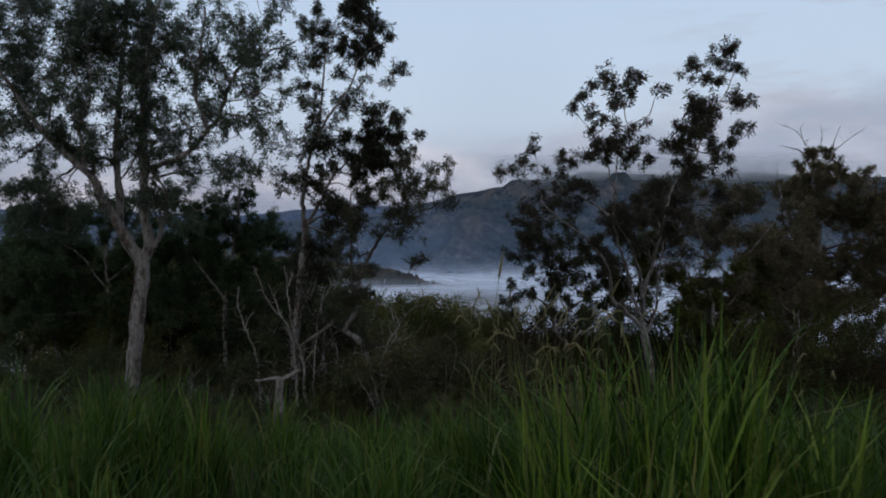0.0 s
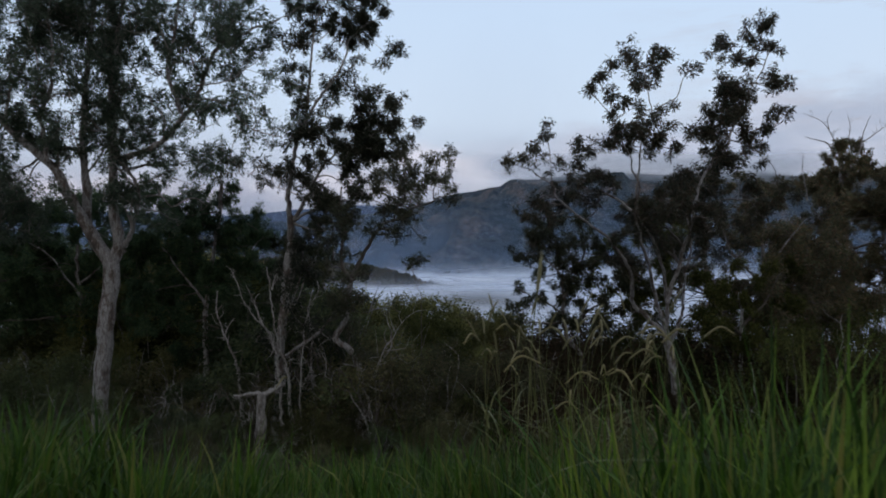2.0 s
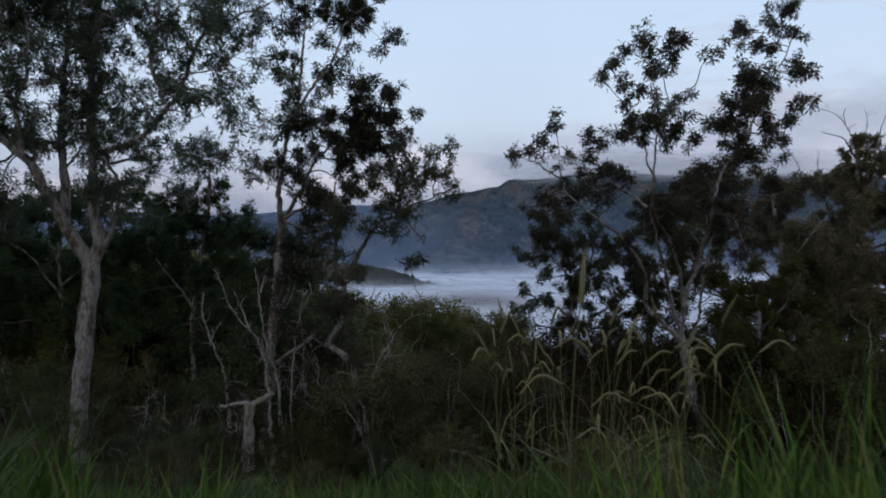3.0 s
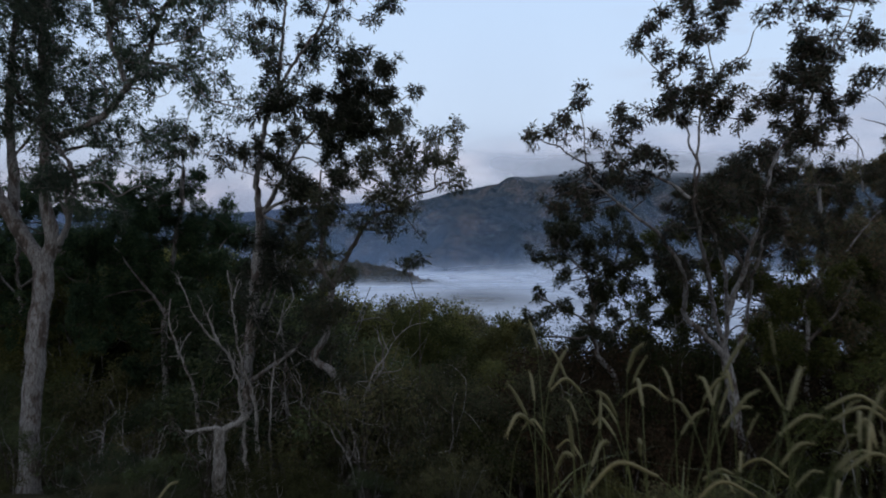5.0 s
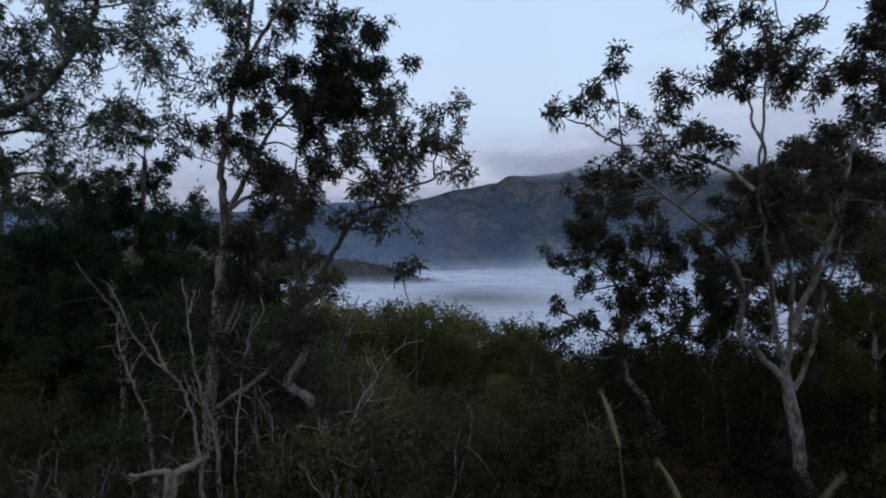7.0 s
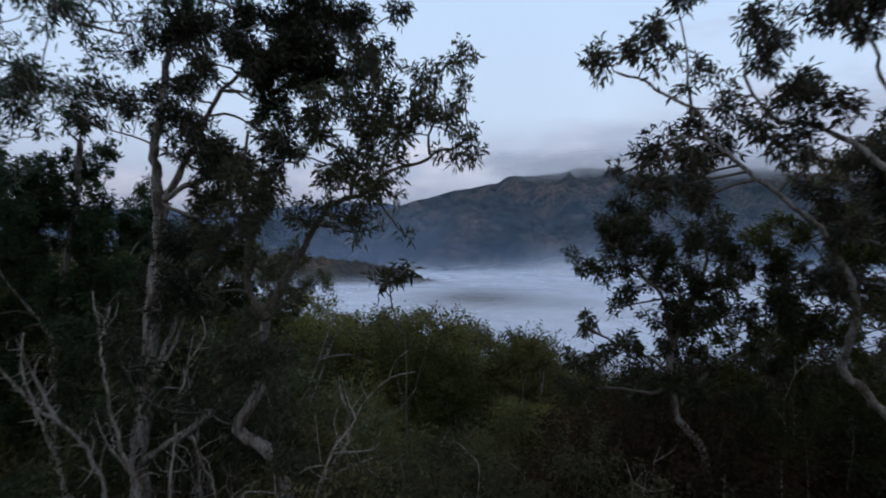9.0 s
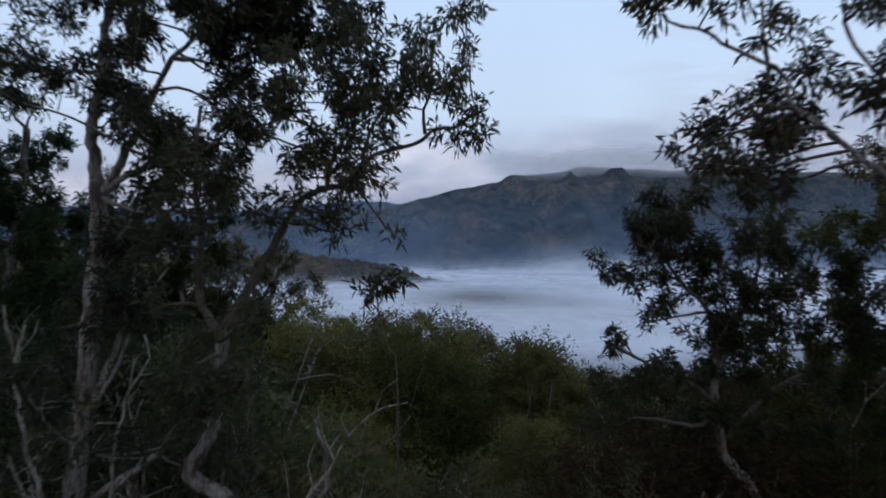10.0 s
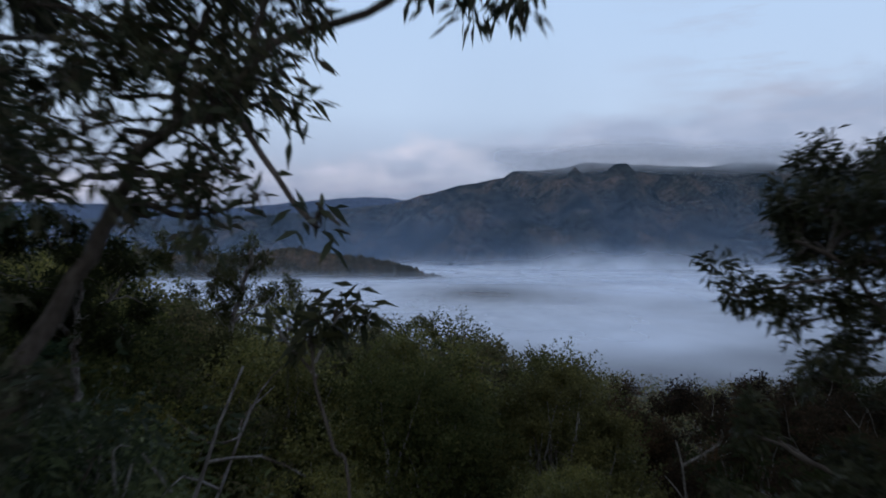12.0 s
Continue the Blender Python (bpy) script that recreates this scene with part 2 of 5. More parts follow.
def leaf_quads(rng, at, way, length, slim=0.13):
    """Narrow folded leaves at the given points, pointing along way."""
    n = len(at)
    way = unit(way)
    side = unit(np.cross(way, rng.normal(size=(n, 3))))
    up = np.cross(side, way)
    ln = (length * rng.uniform(0.65, 1.3, n))[:, None]
    mid = at + way * ln * 0.45 + up * ln * 0.06
    tip = at + way * ln - np.array([0, 0, 0.12]) * ln
    v = np.stack([at, mid + side * ln * slim, tip, mid - side * ln * slim], 1).reshape(-1, 3)
    return v, np.arange(n * 4).reshape(-1, 4)


def ground_z(x, y):
    """Height of the ground: a grassy bank, then a scrubby slope that falls away into the valley."""
    x, y = np.asarray(x, float), np.asarray(y, float)

    def ease(a, b, v):
        k = np.clip((v - a) / (b - a), 0, 1)
        return k * k * (3 - 2 * k)

    z = -1.3 * ease(6.5, 14, y) - 0.235 * np.clip(y - 14.5, 0, 45)
    z = z - 0.09 * np.clip(x, 0, 25) * ease(17, 30, y) + 0.07 * np.clip(-x, 0, 30) * ease(17, 40, y)
    z = z - 46 * ease(62, 260, y) - 14 * ease(40, 300, np.abs(x) + 0 * y)
    bumps = 0.12 * np.sin(x * 0.9 + 1.3) * np.sin(y * 0.7) + 0.06 * np.sin(x * 2.3 + y * 1.9)
    return np.maximum(z, -62) + bumps * ease(-2, 3, y)


def sheet(xs, ys, height):
    """A grid of points over the two axes, with its quads."""
    gx, gy = np.meshgrid(xs, ys, indexing="ij")
    v = np.stack([gx, gy, height(gx, gy)], -1).reshape(-1, 3)
    n, m = len(xs), len(ys)
    i, j = np.meshgrid(np.arange(n - 1), np.arange(m - 1), indexing="ij")
    q = i * m + j
    return v, np.stack([q, q + m, q + m + 1, q + 1], -1).reshape(-1, 4)


def fractal(x, y, size, octaves=5, seed=0.0):
    """Rolling noise over a plane, about -1 to 1."""
    out, amp = np.zeros(x.shape), 1.0
    flat = out.ravel()
    for o in range(octaves):
        s = 2.0**o / size
        flat += amp * np.array([noise.noise((a * s + seed, b * s - seed, o * 7.1 + seed)) for a, b in zip(x.ravel(), y.ravel())])
        amp *= 0.5
    return out


# ---- ground, hills and mist ----
def far_axis(near, step, far, count):
    out = list(np.arange(0, near + step / 2, step))
    out += list(near + (far - near) * (np.arange(1, count + 1) / count) ** 2.2)
    return np.array(out)


half = far_axis(26, 0.5, 4500, 40)
axis_x = np.concatenate([-half[:0:-1], half])
axis_y = np.concatenate([-far_axis(6, 1.5, 3000, 20)[:0:-1], far_axis(60, 0.5, 4500, 50)])
v, f = sheet(axis_x, axis_y, ground_z)
ground = tagged(new("ground", mesh_of("ground", v, f, ground_material())), "dark leaf-littered ground falling away into the valley", "ground", kind="structure")


def skyline(x, y, points):
    """Interpolates a height to distance ratio from the bearing x / y."""
    bearing = np.asarray([p[0] for p in points]), np.asarray([p[1] for p in points])
    return np.interp(x / y, *bearing)


RIDGE = [(-0.9, 0.028), (-0.35, 0.03), (-0.17, 0.038), (-0.065, 0.049), (-0.02, 0.062), (0.027, 0.0745), (0.08, 0.082), (0.092, 0.0915), (0.155, 0.096), (0.194, 0.1035), (0.345, 0.0975), (0.382, 0.1035), (0.432, 0.1035), (0.466, 0.0975), (0.6, 0.096), (0.9, 0.09)]
BACK = [(-0.9, 0.06), (-0.45, 0.05), (-0.27, 0.044), (-0.2, 0.052), (-0.14, 0.0565), (-0.08, 0.058), (-0.03, 0.052), (0.1, 0.05), (0.9, 0.05)]


def mountain(name, label, profile, near, crest, far, mat, rough, seed, nx, ny, sides=(-0.95, 0.95), crowns=(26.0, 2.2)):
    xs, ys = np.linspace(*sides, nx), np.concatenate([np.linspace(near, crest, ny), np.linspace(crest, far, ny // 3)[1:]])
    gb, gy = np.meshgrid(xs, ys, indexing="ij")
    gx = gb * gy
    top = skyline(gx, gy, profile) * crest + 2.3
    k = np.clip((gy - near) / (crest - near), 0, 1)
    fall = np.clip((gy - crest) / (far - crest), 0, 1)
    rise = k**0.8
    spur = fractal(gx, gy, 620.0, 5, seed) * 0.9 - np.abs(fractal(gx, gy * 0.45, 300.0, 4, seed + 3.0)) * 0.8
    z = -70 + (top + 70) * rise * (1 - 0.7 * fall) + spur * rough * np.sin(np.pi * np.clip(k, 0, 1)) ** 0.8
    z = np.minimum(z, 2.3 + (top - 2.3) / crest * gy * np.clip(1.05 - 0.05 * k, 1, 2) - 14 * np.clip(1 - k, 0, 0.3))
    z += fractal(gx, gy, 70.0, 3, seed + 5.0) * crowns[1] * 2.0 * np.clip(k * 3 - 2, 0, 1)
    z += np.abs(fractal(gx, gy, crowns[0], 3, seed + 9.0)) * crowns[1] * 1.6
    v = np.stack([gx, gy, z], -1).reshape(-1, 3)
    n, m = gx.shape
    i, j = np.meshgrid(np.arange(n - 1), np.arange(m - 1), indexing="ij")
    q = i * m + j
    ob = new(name, mesh_of(name, v, np.stack([q, q + m, q + m + 1, q + 1], -1).reshape(-1, 4), mat))
    ob.data.polygons.foreach_set("use_smooth", [True] * len(ob.data.polygons))
    return tagged(ob, label, "mountain", kind="structure")


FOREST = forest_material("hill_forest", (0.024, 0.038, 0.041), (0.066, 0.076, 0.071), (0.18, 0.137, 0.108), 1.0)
# The far ridge's haze is put into its forest colour as pale blue.
FOREST_FAR_HAZED = forest_material("far_hill_forest", (0.08, 0.1, 0.15), (0.1, 0.12, 0.18), (0.11, 0.13, 0.19), 0.7)
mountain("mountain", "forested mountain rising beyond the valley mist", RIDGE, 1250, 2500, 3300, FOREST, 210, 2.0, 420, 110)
mountain("mountain", "distant forested ridge with haze blue in its colour", BACK, 2800, 3600, 4200, FOREST_FAR_HAZED, 30, 8.0, 120, 26)


def knoll(name, label, centre, size, height, mat, crowns, seed):
    """A low wooded hill with single treetops along its outline."""
    u, w = np.linspace(-1, 1, 110), np.linspace(-1, 1, 36)
    gu, gw = np.meshgrid(u, w, indexing="ij")
    r = np.clip(1 - np.abs(gu) ** 2.2 - gw**2, 0, 1)
    x, y = centre[0] + gu * size[0], centre[1] + gw * size[1]
    z = centre[2] + height * r**0.75 + crowns * np.abs(fractal(x, y, 9.0, 3, seed)) * (r > 0)
    v = np.stack([x, y, z], -1).reshape(-1, 3)
    n, m = gu.shape
    i, j = np.meshgrid(np.arange(n - 1), np.arange(m - 1), indexing="ij")
    q = i * m + j
    return tagged(new(name, mesh_of(name, v, np.stack([q, q + m, q + m + 1, q + 1], -1).reshape(-1, 4), mat)), label, "hill", kind="structure")


FOREST_NEAR = forest_material("knoll_forest", (0.045, 0.048, 0.032), (0.088, 0.078, 0.05), (0.165, 0.115, 0.072), 3.0)
SPUR = [(-0.7, -0.017), (-0.4, -0.017), (-0.25, -0.0165), (-0.147, -0.0165), (-0.1, -0.0205), (-0.063, -0.031), (-0.03, -0.041), (0.0, -0.0485), (0.03, -0.06)]
mountain("wooded_spur", "low wooded spur reaching into the mist", SPUR, 850, 920, 1060, FOREST_NEAR, 2.5, 4.0, 320, 26, (-0.7, 0.03), (7.0, 4.5))
knoll("drowned_knoll", "dark hump almost drowned in mist", (32, 650, -62), (110, 200), 17.0, FOREST_NEAR, 0.6, 5.0)
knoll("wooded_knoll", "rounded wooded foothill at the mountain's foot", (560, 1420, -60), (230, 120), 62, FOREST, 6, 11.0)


def mist_layer(label, z, near, far, mat, wave, seed, fade=120.0, hollow=0.8):
    xs, ys = np.linspace(-0.95, 0.95, 60), near + (far - near) * np.linspace(0, 1, 70) ** 1.7
    gb, gy = np.meshgrid(xs, ys, indexing="ij")
    gx = gb * gy
    gz = z + wave * fractal(gx, gy, 160.0, 3, seed)
    v = np.stack([gx, gy, gz], -1).reshape(-1, 3)
    n, m = gx.shape
    i, j = np.meshgrid(np.arange(n - 1), np.arange(m - 1), indexing="ij")
    q = i * m + j
    me = mesh_of("mist", v, np.stack([q, q + m, q + m + 1, q + 1], -1).reshape(-1, 4), mat)
    me.polygons.foreach_set("use_smooth", [True] * len(me.polygons))
    a = me.attributes.new("thickness", "FLOAT", "POINT")
    thin = 1 - hollow * np.exp(-(((gx - 32) / 62) ** 2) - ((gy - 650) / 130) ** 2)
    a.data.foreach_set("value", (np.clip((gy - near + 40 * fractal(gx, gy, 120.0, 3, seed + 2.0)) / fade, 0, 1) * np.clip((gy - near) / 25, 0, 1) * thin).ravel().astype(np.float32))
    return tagged(new("mist", me), label, "mist", kind="stuff")


mist_layer("bank of white mist filling the valley", -43, 205, 1900, mist_material("mist_bank", 0.6, 1.0, 0.006, (1.0, 0.5, 1), 0.3, 0.6, (0.85, 0.91, 0.99)), 0.25, 1.0, 150)
mist_layer("thin veil above the mist bank", -40.5, 230, 1500, mist_material("mist_veil", 0.05, 0.7, 0.0045, (1.6, 0.6, 1)), 0.35, 4.0, 200)


def mist_bank(label, y, low, high, mat, strength, seed, sides=(-0.95, 0.95), belly=0.0):
    """An upright sheet of thin mist, cloud or tinted haze that thins out towards its uneven top."""
    xs, zs = np.linspace(*sides, 120), np.linspace(0, 1, 24)
    gb, gk = np.meshgrid(xs, zs, indexing="ij")
    top = high + (high - low) * 0.3 * fractal(gb * 900, gb * 0, 160.0, 4, seed)
    gz = low + (top - low) * gk
    v = np.stack([gb * y, y + 0 * gb, gz], -1).reshape(-1, 3)
    n, m = gb.shape
    i, j = np.meshgrid(np.arange(n - 1), np.arange(m - 1), indexing="ij")
    q = i * m + j
    me = mesh_of("mist", v, np.stack([q, q + m, q + m + 1, q + 1], -1).reshape(-1, 4), mat)
    ends = np.clip((gb - sides[0]) / 0.08, 0, 1) * np.clip((sides[1] - gb) / 0.08, 0, 1)
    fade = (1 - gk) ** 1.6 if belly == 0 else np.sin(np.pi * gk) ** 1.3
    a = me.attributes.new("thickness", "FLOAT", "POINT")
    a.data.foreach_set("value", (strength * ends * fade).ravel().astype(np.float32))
    return tagged(new("mist", me), label, "mist", kind="stuff")


# Distance haze is added as blue-tinted upright sheets, thinner towards the top.
HAZE_SHEET = mist_material("evening_haze", 0.75, 1.0, 0.004, (1, 1, 3), tone=(0.33, 0.46, 0.66), upright=0.5)
CLOUD = mist_material("ridge_cloud", 0.6, 1.0, 0.006, (1, 1, 2.2), 0.38, 0.6, (0.97, 0.98, 1.0), 0.8)
WISP = mist_material("mist_wisps", 0.35, 1.0, 0.01, (1, 1, 3), upright=0.5)
mist_bank("thin mist along the top of the bank", 470, -46, -35, WISP, 0.5, 2.0)
mist_bank("thin mist round the wooded spur", 800, -54, -27, WISP, 2.2, 3.0)
mist_bank("billowing mist along the far edge of the bank", 1150, -58, -14, WISP, 2.4, 9.0)
mist_bank("blue haze along the mountain's foot", 1230, -60, 140, HAZE_SHEET, 0.52, 4.0)
mist_bank("thin blue haze before the mountain", 1500, -60, 420, HAZE_SHEET, 0.25, 14.0)
mist_bank("grey cloud resting on the mountain's crest", 2380, 198, 318, CLOUD, 0.75, 21.0, (0.06, 0.52), 1.0)
mist_bank("grey cloud trailing along the crest", 2420, 222, 330, CLOUD, 0.5, 22.0, (0.0, 0.62), 1.0)
mist_bank("pale billow of mist rising at the far shore", 1120, -58, 12, WISP, 1.7, 12.0, (0.1, 0.42))
mist_bank("blue haze in the far valley", 2700, -60, 260, HAZE_SHEET, 0.75, 5.0)
mist_bank("blue haze before the wooded spur", 780, -56, 40, HAZE_SHEET, 0.2, 7.0)


# ---- trees ----
TREES = []


def tree(name, label, crown, leaf, sprays=0.0, wood=None, bough=None, shoots=0):
    """A tree to be grown from its limbs and leaf clumps. crown: how closely leafed, and the length of a leaf. sprays: leafy side twigs to a metre of limb."""
    t = dict(shoots=shoots, sprays=sprays, wood=wood or TWIG, bough=bough or BARK, name=name, label=label, cover=crown[0], leaf=crown[1] * 1.25, mat=LEAF[leaf], limbs=[], clumps=[])
    TREES.append(t)
    return t


def limb(t, name, r0, r1, *points):
    t["limbs"].append((name, r0, r1, points))


def clumps(t, density, *balls):
    t["clumps"] += [(density, *b) for b in balls]


def fill(t, density, count, centre, size, r, seed):
    """Leaf clumps scattered through an egg-shaped part of the crown."""
    rng = np.random.default_rng(seed)
    at = unit(rng.normal(size=(count, 3))) * rng.uniform(0, 1, (count, 1)) ** 0.4 * size + centre
    clumps(t, density, *[(*p, r * k) for p, k in zip(at, rng.uniform(0.65, 1.25, count))])


def grow(t, seed):
    rng = np.random.default_rng(seed)
    foot = np.array(t["limbs"][0][3][0])
    foot[2] = ground_z(foot[0], foot[1]) - 0.08
    root = tagged(new(t["name"]), t["label"], "tree")
    root.location = foot
    spine, girth, limbs, girths, trunk = [], [], [], [], None
    for k, (name, r0, r1, points) in enumerate(t["limbs"]):
        points = [np.array(p) for p in points]
        if k == 0:
            points = [foot + np.array([0, 0, 0.0])] + [p for p in points if p[2] > foot[2] + 0.25]
        p = spline(points, max(0.07, r0 * 0.9))
        r0, r1 = r0 * 0.82, r1 * 0.82
        s = np.linspace(0, 1, len(p))
        wob = np.cumsum(rng.normal(0, 1, (len(p), 3)), 0)
        wob -= np.linspace(0, 1, len(p))[:, None] * wob[-1]
        p = p + wob * (min(0.012, r0 * 0.12) if r0 > 0.075 else min(0.017, r0 * 0.3)) * (s > 0)[:, None]
        r = r0 + (r1 - r0) * s**0.65
        if k == 0:
            r = r * (1 + 0.3 * np.exp(-s * 14))
        sides = 12 if r0 > 0.09 else 8 if r0 > 0.03 else 6
        lumpy = r[:, None] * (1 + 0.1 * rng.normal(size=(1, sides)) + 0.06 * rng.normal(size=(len(p), 1)) + 0.04 * rng.normal(size=(len(p), sides)))
        v, f = tube(p, lumpy, sides)
        dead = "dead" in name or "dead" in t["name"] or "stump" in t["name"]
        made = part(name, v - foot, f, DEAD if dead else TWIG if r0 < 0.012 and k == 0 else t["bough"] if k else BARK, trunk or root, "bleached dead wood" if dead and t["clumps"] else "", True)
        trunk = trunk or made
        if dead and r0 > 0.015:
            # snapped side twigs along the dead wood
            stubs = Pile()
            for j in range(int(4 + 5 * np.linalg.norm(p[-1] - p[0]))):
                i = rng.integers(len(p) // 3, len(p) - 1)
                e = p[i] + unit(rng.normal(size=3) + unit(p[i + 1] - p[i]) + [0, 0, 0.4]) * rng.uniform(0.05, 0.3)
                q = spline([p[i], (p[i] + e) / 2 + rng.normal(0, 0.03, 3), e], 0.05)
                stubs.add(*tube(q, np.linspace(min(0.009, r[i] * 0.5), 0.002, len(q)), 4))
            v, f = stubs.arrays()
            tagged(part("dead_twig", v - foot, f, DEAD, made), kind="stuff")
        if not dead:
            limbs.append(p), girths.append(r)
        spine.append(p if not dead or not t["clumps"] else p[:1]), girth.append(r if not dead or not t["clumps"] else r[:1])
    if not t["clumps"]:
        return
    spine, girth = np.concatenate(spine), np.concatenate(girth)
    twigs, leaves = Pile(), Pile()
    area = t["leaf"] ** 2 * 0.13

    def leaf_out(hub, centre, radius, count):
        """A spray: a few twigs from the hub out through the centre, with leaves along them."""
        n = int(max(5, 9 * (radius / 0.3) ** 1.3))
        ends = []
        for e in centre + unit(rng.normal(size=(n, 3)) + [0, 0, 0.3]) * radius * rng.uniform(0.5, 1.35, (n, 1)):
            p = spline([hub, (hub + e) / 2 + rng.normal(0, 0.16, 3) * radius + np.array([0, 0, 0.04]), e], 0.1)
            twigs.add(*tube(p, np.linspace(0.0045, 0.0018, len(p)), 3))
            ends.append(p)
        pick, u = rng.integers(0, n, count), rng.beta(1.5, 0.8, count)
        at = np.array([ends[k][min(len(ends[k]) - 1, int(w * len(ends[k])))] for k, w in zip(pick, u)])
        at = at + rng.normal(0, 0.024 + 0.04 * radius, (count, 3))
        along = unit(at - hub) * 0.6 + rng.normal(0, 0.55, (count, 3)) + [0, 0, -0.45]
        leaves.add(*leaf_quads(rng, at, along, t["leaf"]))

    # long crooked boughs that rise from the forks, bare below and leafy towards the tip
    long_ones = [k for k, p in enumerate(limbs) if k and np.linalg.norm(p[-1] - p[0]) > 1.2]
    for j in range(t["shoots"]):
        k = long_ones[j % len(long_ones)]
        p, r = limbs[k], girths[k]
        i = rng.integers(len(p) // 4, int(len(p) * 0.9))
        lead = unit(p[min(i + 2, len(p) - 1)] - p[i - 2])
        way = unit(lead * 0.9 + rng.normal(0, 0.55, 3) + [0, 0, 0.45])
        size, at, knots = rng.uniform(0.8, 1.9), p[i], [p[i]]
        for n in range(5):
            way = unit(way + rng.normal(0, 0.34, 3) + [0, 0, 0.1])
            at = at + way * size / 5
            knots.append(at)
        q = spline(knots, 0.08)
        thick = min(r[i] * 0.6, 0.028) * (1 - 0.75 * np.linspace(0, 1, len(q)))
        twigs.add(*tube(q, thick, 6))
        spine, girth = np.concatenate([spine, q]), np.concatenate([girth, thick])
        for w in (0.5, 0.65, 0.8, 0.92, 1.0):
            radius = rng.uniform(0.09, 0.17)
            hub = q[int(w * (len(q) - 1))]
            leaf_out(hub, hub + rng.normal(0, 0.12, 3) + [0, 0, 0.06], radius, int(t["cover"] * 1.2 * math.pi * radius**2 / (area * 0.62)))

    for dens, x, y, z, r in t["clumps"]:
        c = np.array([x, y, z])
        reach = np.linalg.norm(spine - c, axis=1) + np.where(spine[:, 2] > z + 0.1, 0.5, 0)
        i = int(np.argmin(reach))
        # the twig that carries the clump
        a, gap = spine[i], np.linalg.norm(spine[i] - c)
        heart = c - np.array([0, 0, r * 0.35])
        if gap > 0.12:
            knees = max(2, int(gap / 0.28))
            way = [a + (heart - a) * k / knees + rng.normal(0, 0.07, 3) * min(gap, 1.2) + np.array([0, 0, 0.2 * gap * (k / knees) * (1 - k / knees)]) for k in range(1, knees)]
            stem = spline([a, *way, heart], 0.08)
            stem[1:] += rng.normal(0, 0.005, stem[1:].shape)
            r0 = min(girth[i] * 0.65, (0.011 + 0.02 * gap) if dens > 0.2 else 0.005)
            twigs.add(*tube(stem, np.linspace(r0, min(r0, 0.007), len(stem)), 5))
        total = 9 + int(dens * t["cover"] * 2.35 * math.pi * r * r / (area * 0.62))
        # the clump breaks up into smaller sprays
        parts = 1 + int((r / 0.17) ** 1.4)
        for j in range(parts):
            cj = c + rng.normal(0, 0.56, 3) * r * [1, 1, 0.85] if parts > 1 else c
            rj = r * rng.uniform(0.7, 1.15) * (0.55 if parts > 2 else 0.75 if parts > 1 else 1.0)
            hub = cj - np.array([0, 0, rj * 0.4])
            if parts > 1:
                p = spline([heart, (heart + hub) / 2 + rng.normal(0, 0.12, 3) * r, hub], 0.1)
                twigs.add(*tube(p, np.linspace(0.008, 0.004, len(p)), 4))
            leaf_out(hub, cj, rj, max(6, int(total / parts)))
    # leafy side twigs along the limbs
    for p, r in zip(limbs, girths):
        if t["sprays"] == 0 or len(p) < 4 or r[0] > 0.17:
            continue
        for j in range(int(np.linalg.norm(np.diff(p, axis=0), axis=1).sum() * t["sprays"])):
            i = rng.integers(len(p) // 3, len(p) if t["sprays"] > 1 else max(len(p) // 3 + 1, int(len(p) * 0.7)))
            way = unit(rng.normal(size=3) + [0, 0, 0.25 if t["sprays"] > 1 else 1.1])
            size = rng.uniform(0.45, 1.35) if t["sprays"] > 3 else rng.uniform(0.3, 0.85) if t["sprays"] > 1 else rng.uniform(0.15, 0.4)
            e = p[i] + way * size
            q = spline([p[i], p[i] + way * size * 0.5 + rng.normal(0, 0.1, 3) * size, e], 0.08)
            q[1:] += rng.normal(0, 0.008, q[1:].shape)
            twigs.add(*tube(q, np.linspace(min(0.02 if t["sprays"] > 3 else 0.014, r[i] * 0.5), 0.004, len(q)), 5))
            for w in (0.4, 0.6, 0.8, 0.92, 1.0) if t["sprays"] > 3 else (0.55, 0.8, 1.0):
                radius = rng.uniform(0.1, 0.2)
                hub = q[int(w * (len(q) - 1))]
                leaf_out(hub, hub + rng.normal(0, 0.08, 3) + [0, 0, 0.05], radius, int(t["cover"] * 1.1 * math.pi * radius**2 / (area * 0.62)))
    v, f = twigs.arrays()
    tagged(part("twig", v - foot, f, t["wood"], root), kind="stuff")
    v, f = leaves.arrays()
    tagged(part("crown", v - foot, f, t["mat"], root), kind="stuff")



# the tall pale gum with the wide crown
gum = tree("gum_tree", "tall pale-barked gum tree with a wide airy crown", (0.62, 0.062), "leaf_olive", 3.0, PALE_TWIG, shoots=44)
limb(gum, "trunk", 0.21, 0.18, (-6.53, 15.7, -1.75), (-6.49, 15.7, -0.74), (-6.45, 15.7, -0.06), (-6.36, 15.7, 0.85), (-6.3, 15.7, 1.53), (-6.32, 15.7, 2.04))
limb(gum, "trunk_fork", 0.165, 0.04, (-6.33, 15.7, 1.93), (-6.59, 15.63, 2.38), (-6.96, 15.56, 3.11), (-7.2, 15.49, 3.61), (-7.61, 15.41, 4.04), (-8.07, 15.34, 4.48), (-8.64, 15.27, 5.24), (-9.37, 15.2, 6.37))
limb(gum, "trunk_fork", 0.14, 0.03, (-6.35, 15.7, 1.89), (-6.71, 15.77, 2.44), (-6.82, 15.83, 3.24), (-6.9, 15.9, 4.28), (-6.86, 15.97, 5.56), (-6.78, 16.03, 6.85), (-6.75, 16.1, 8.15))
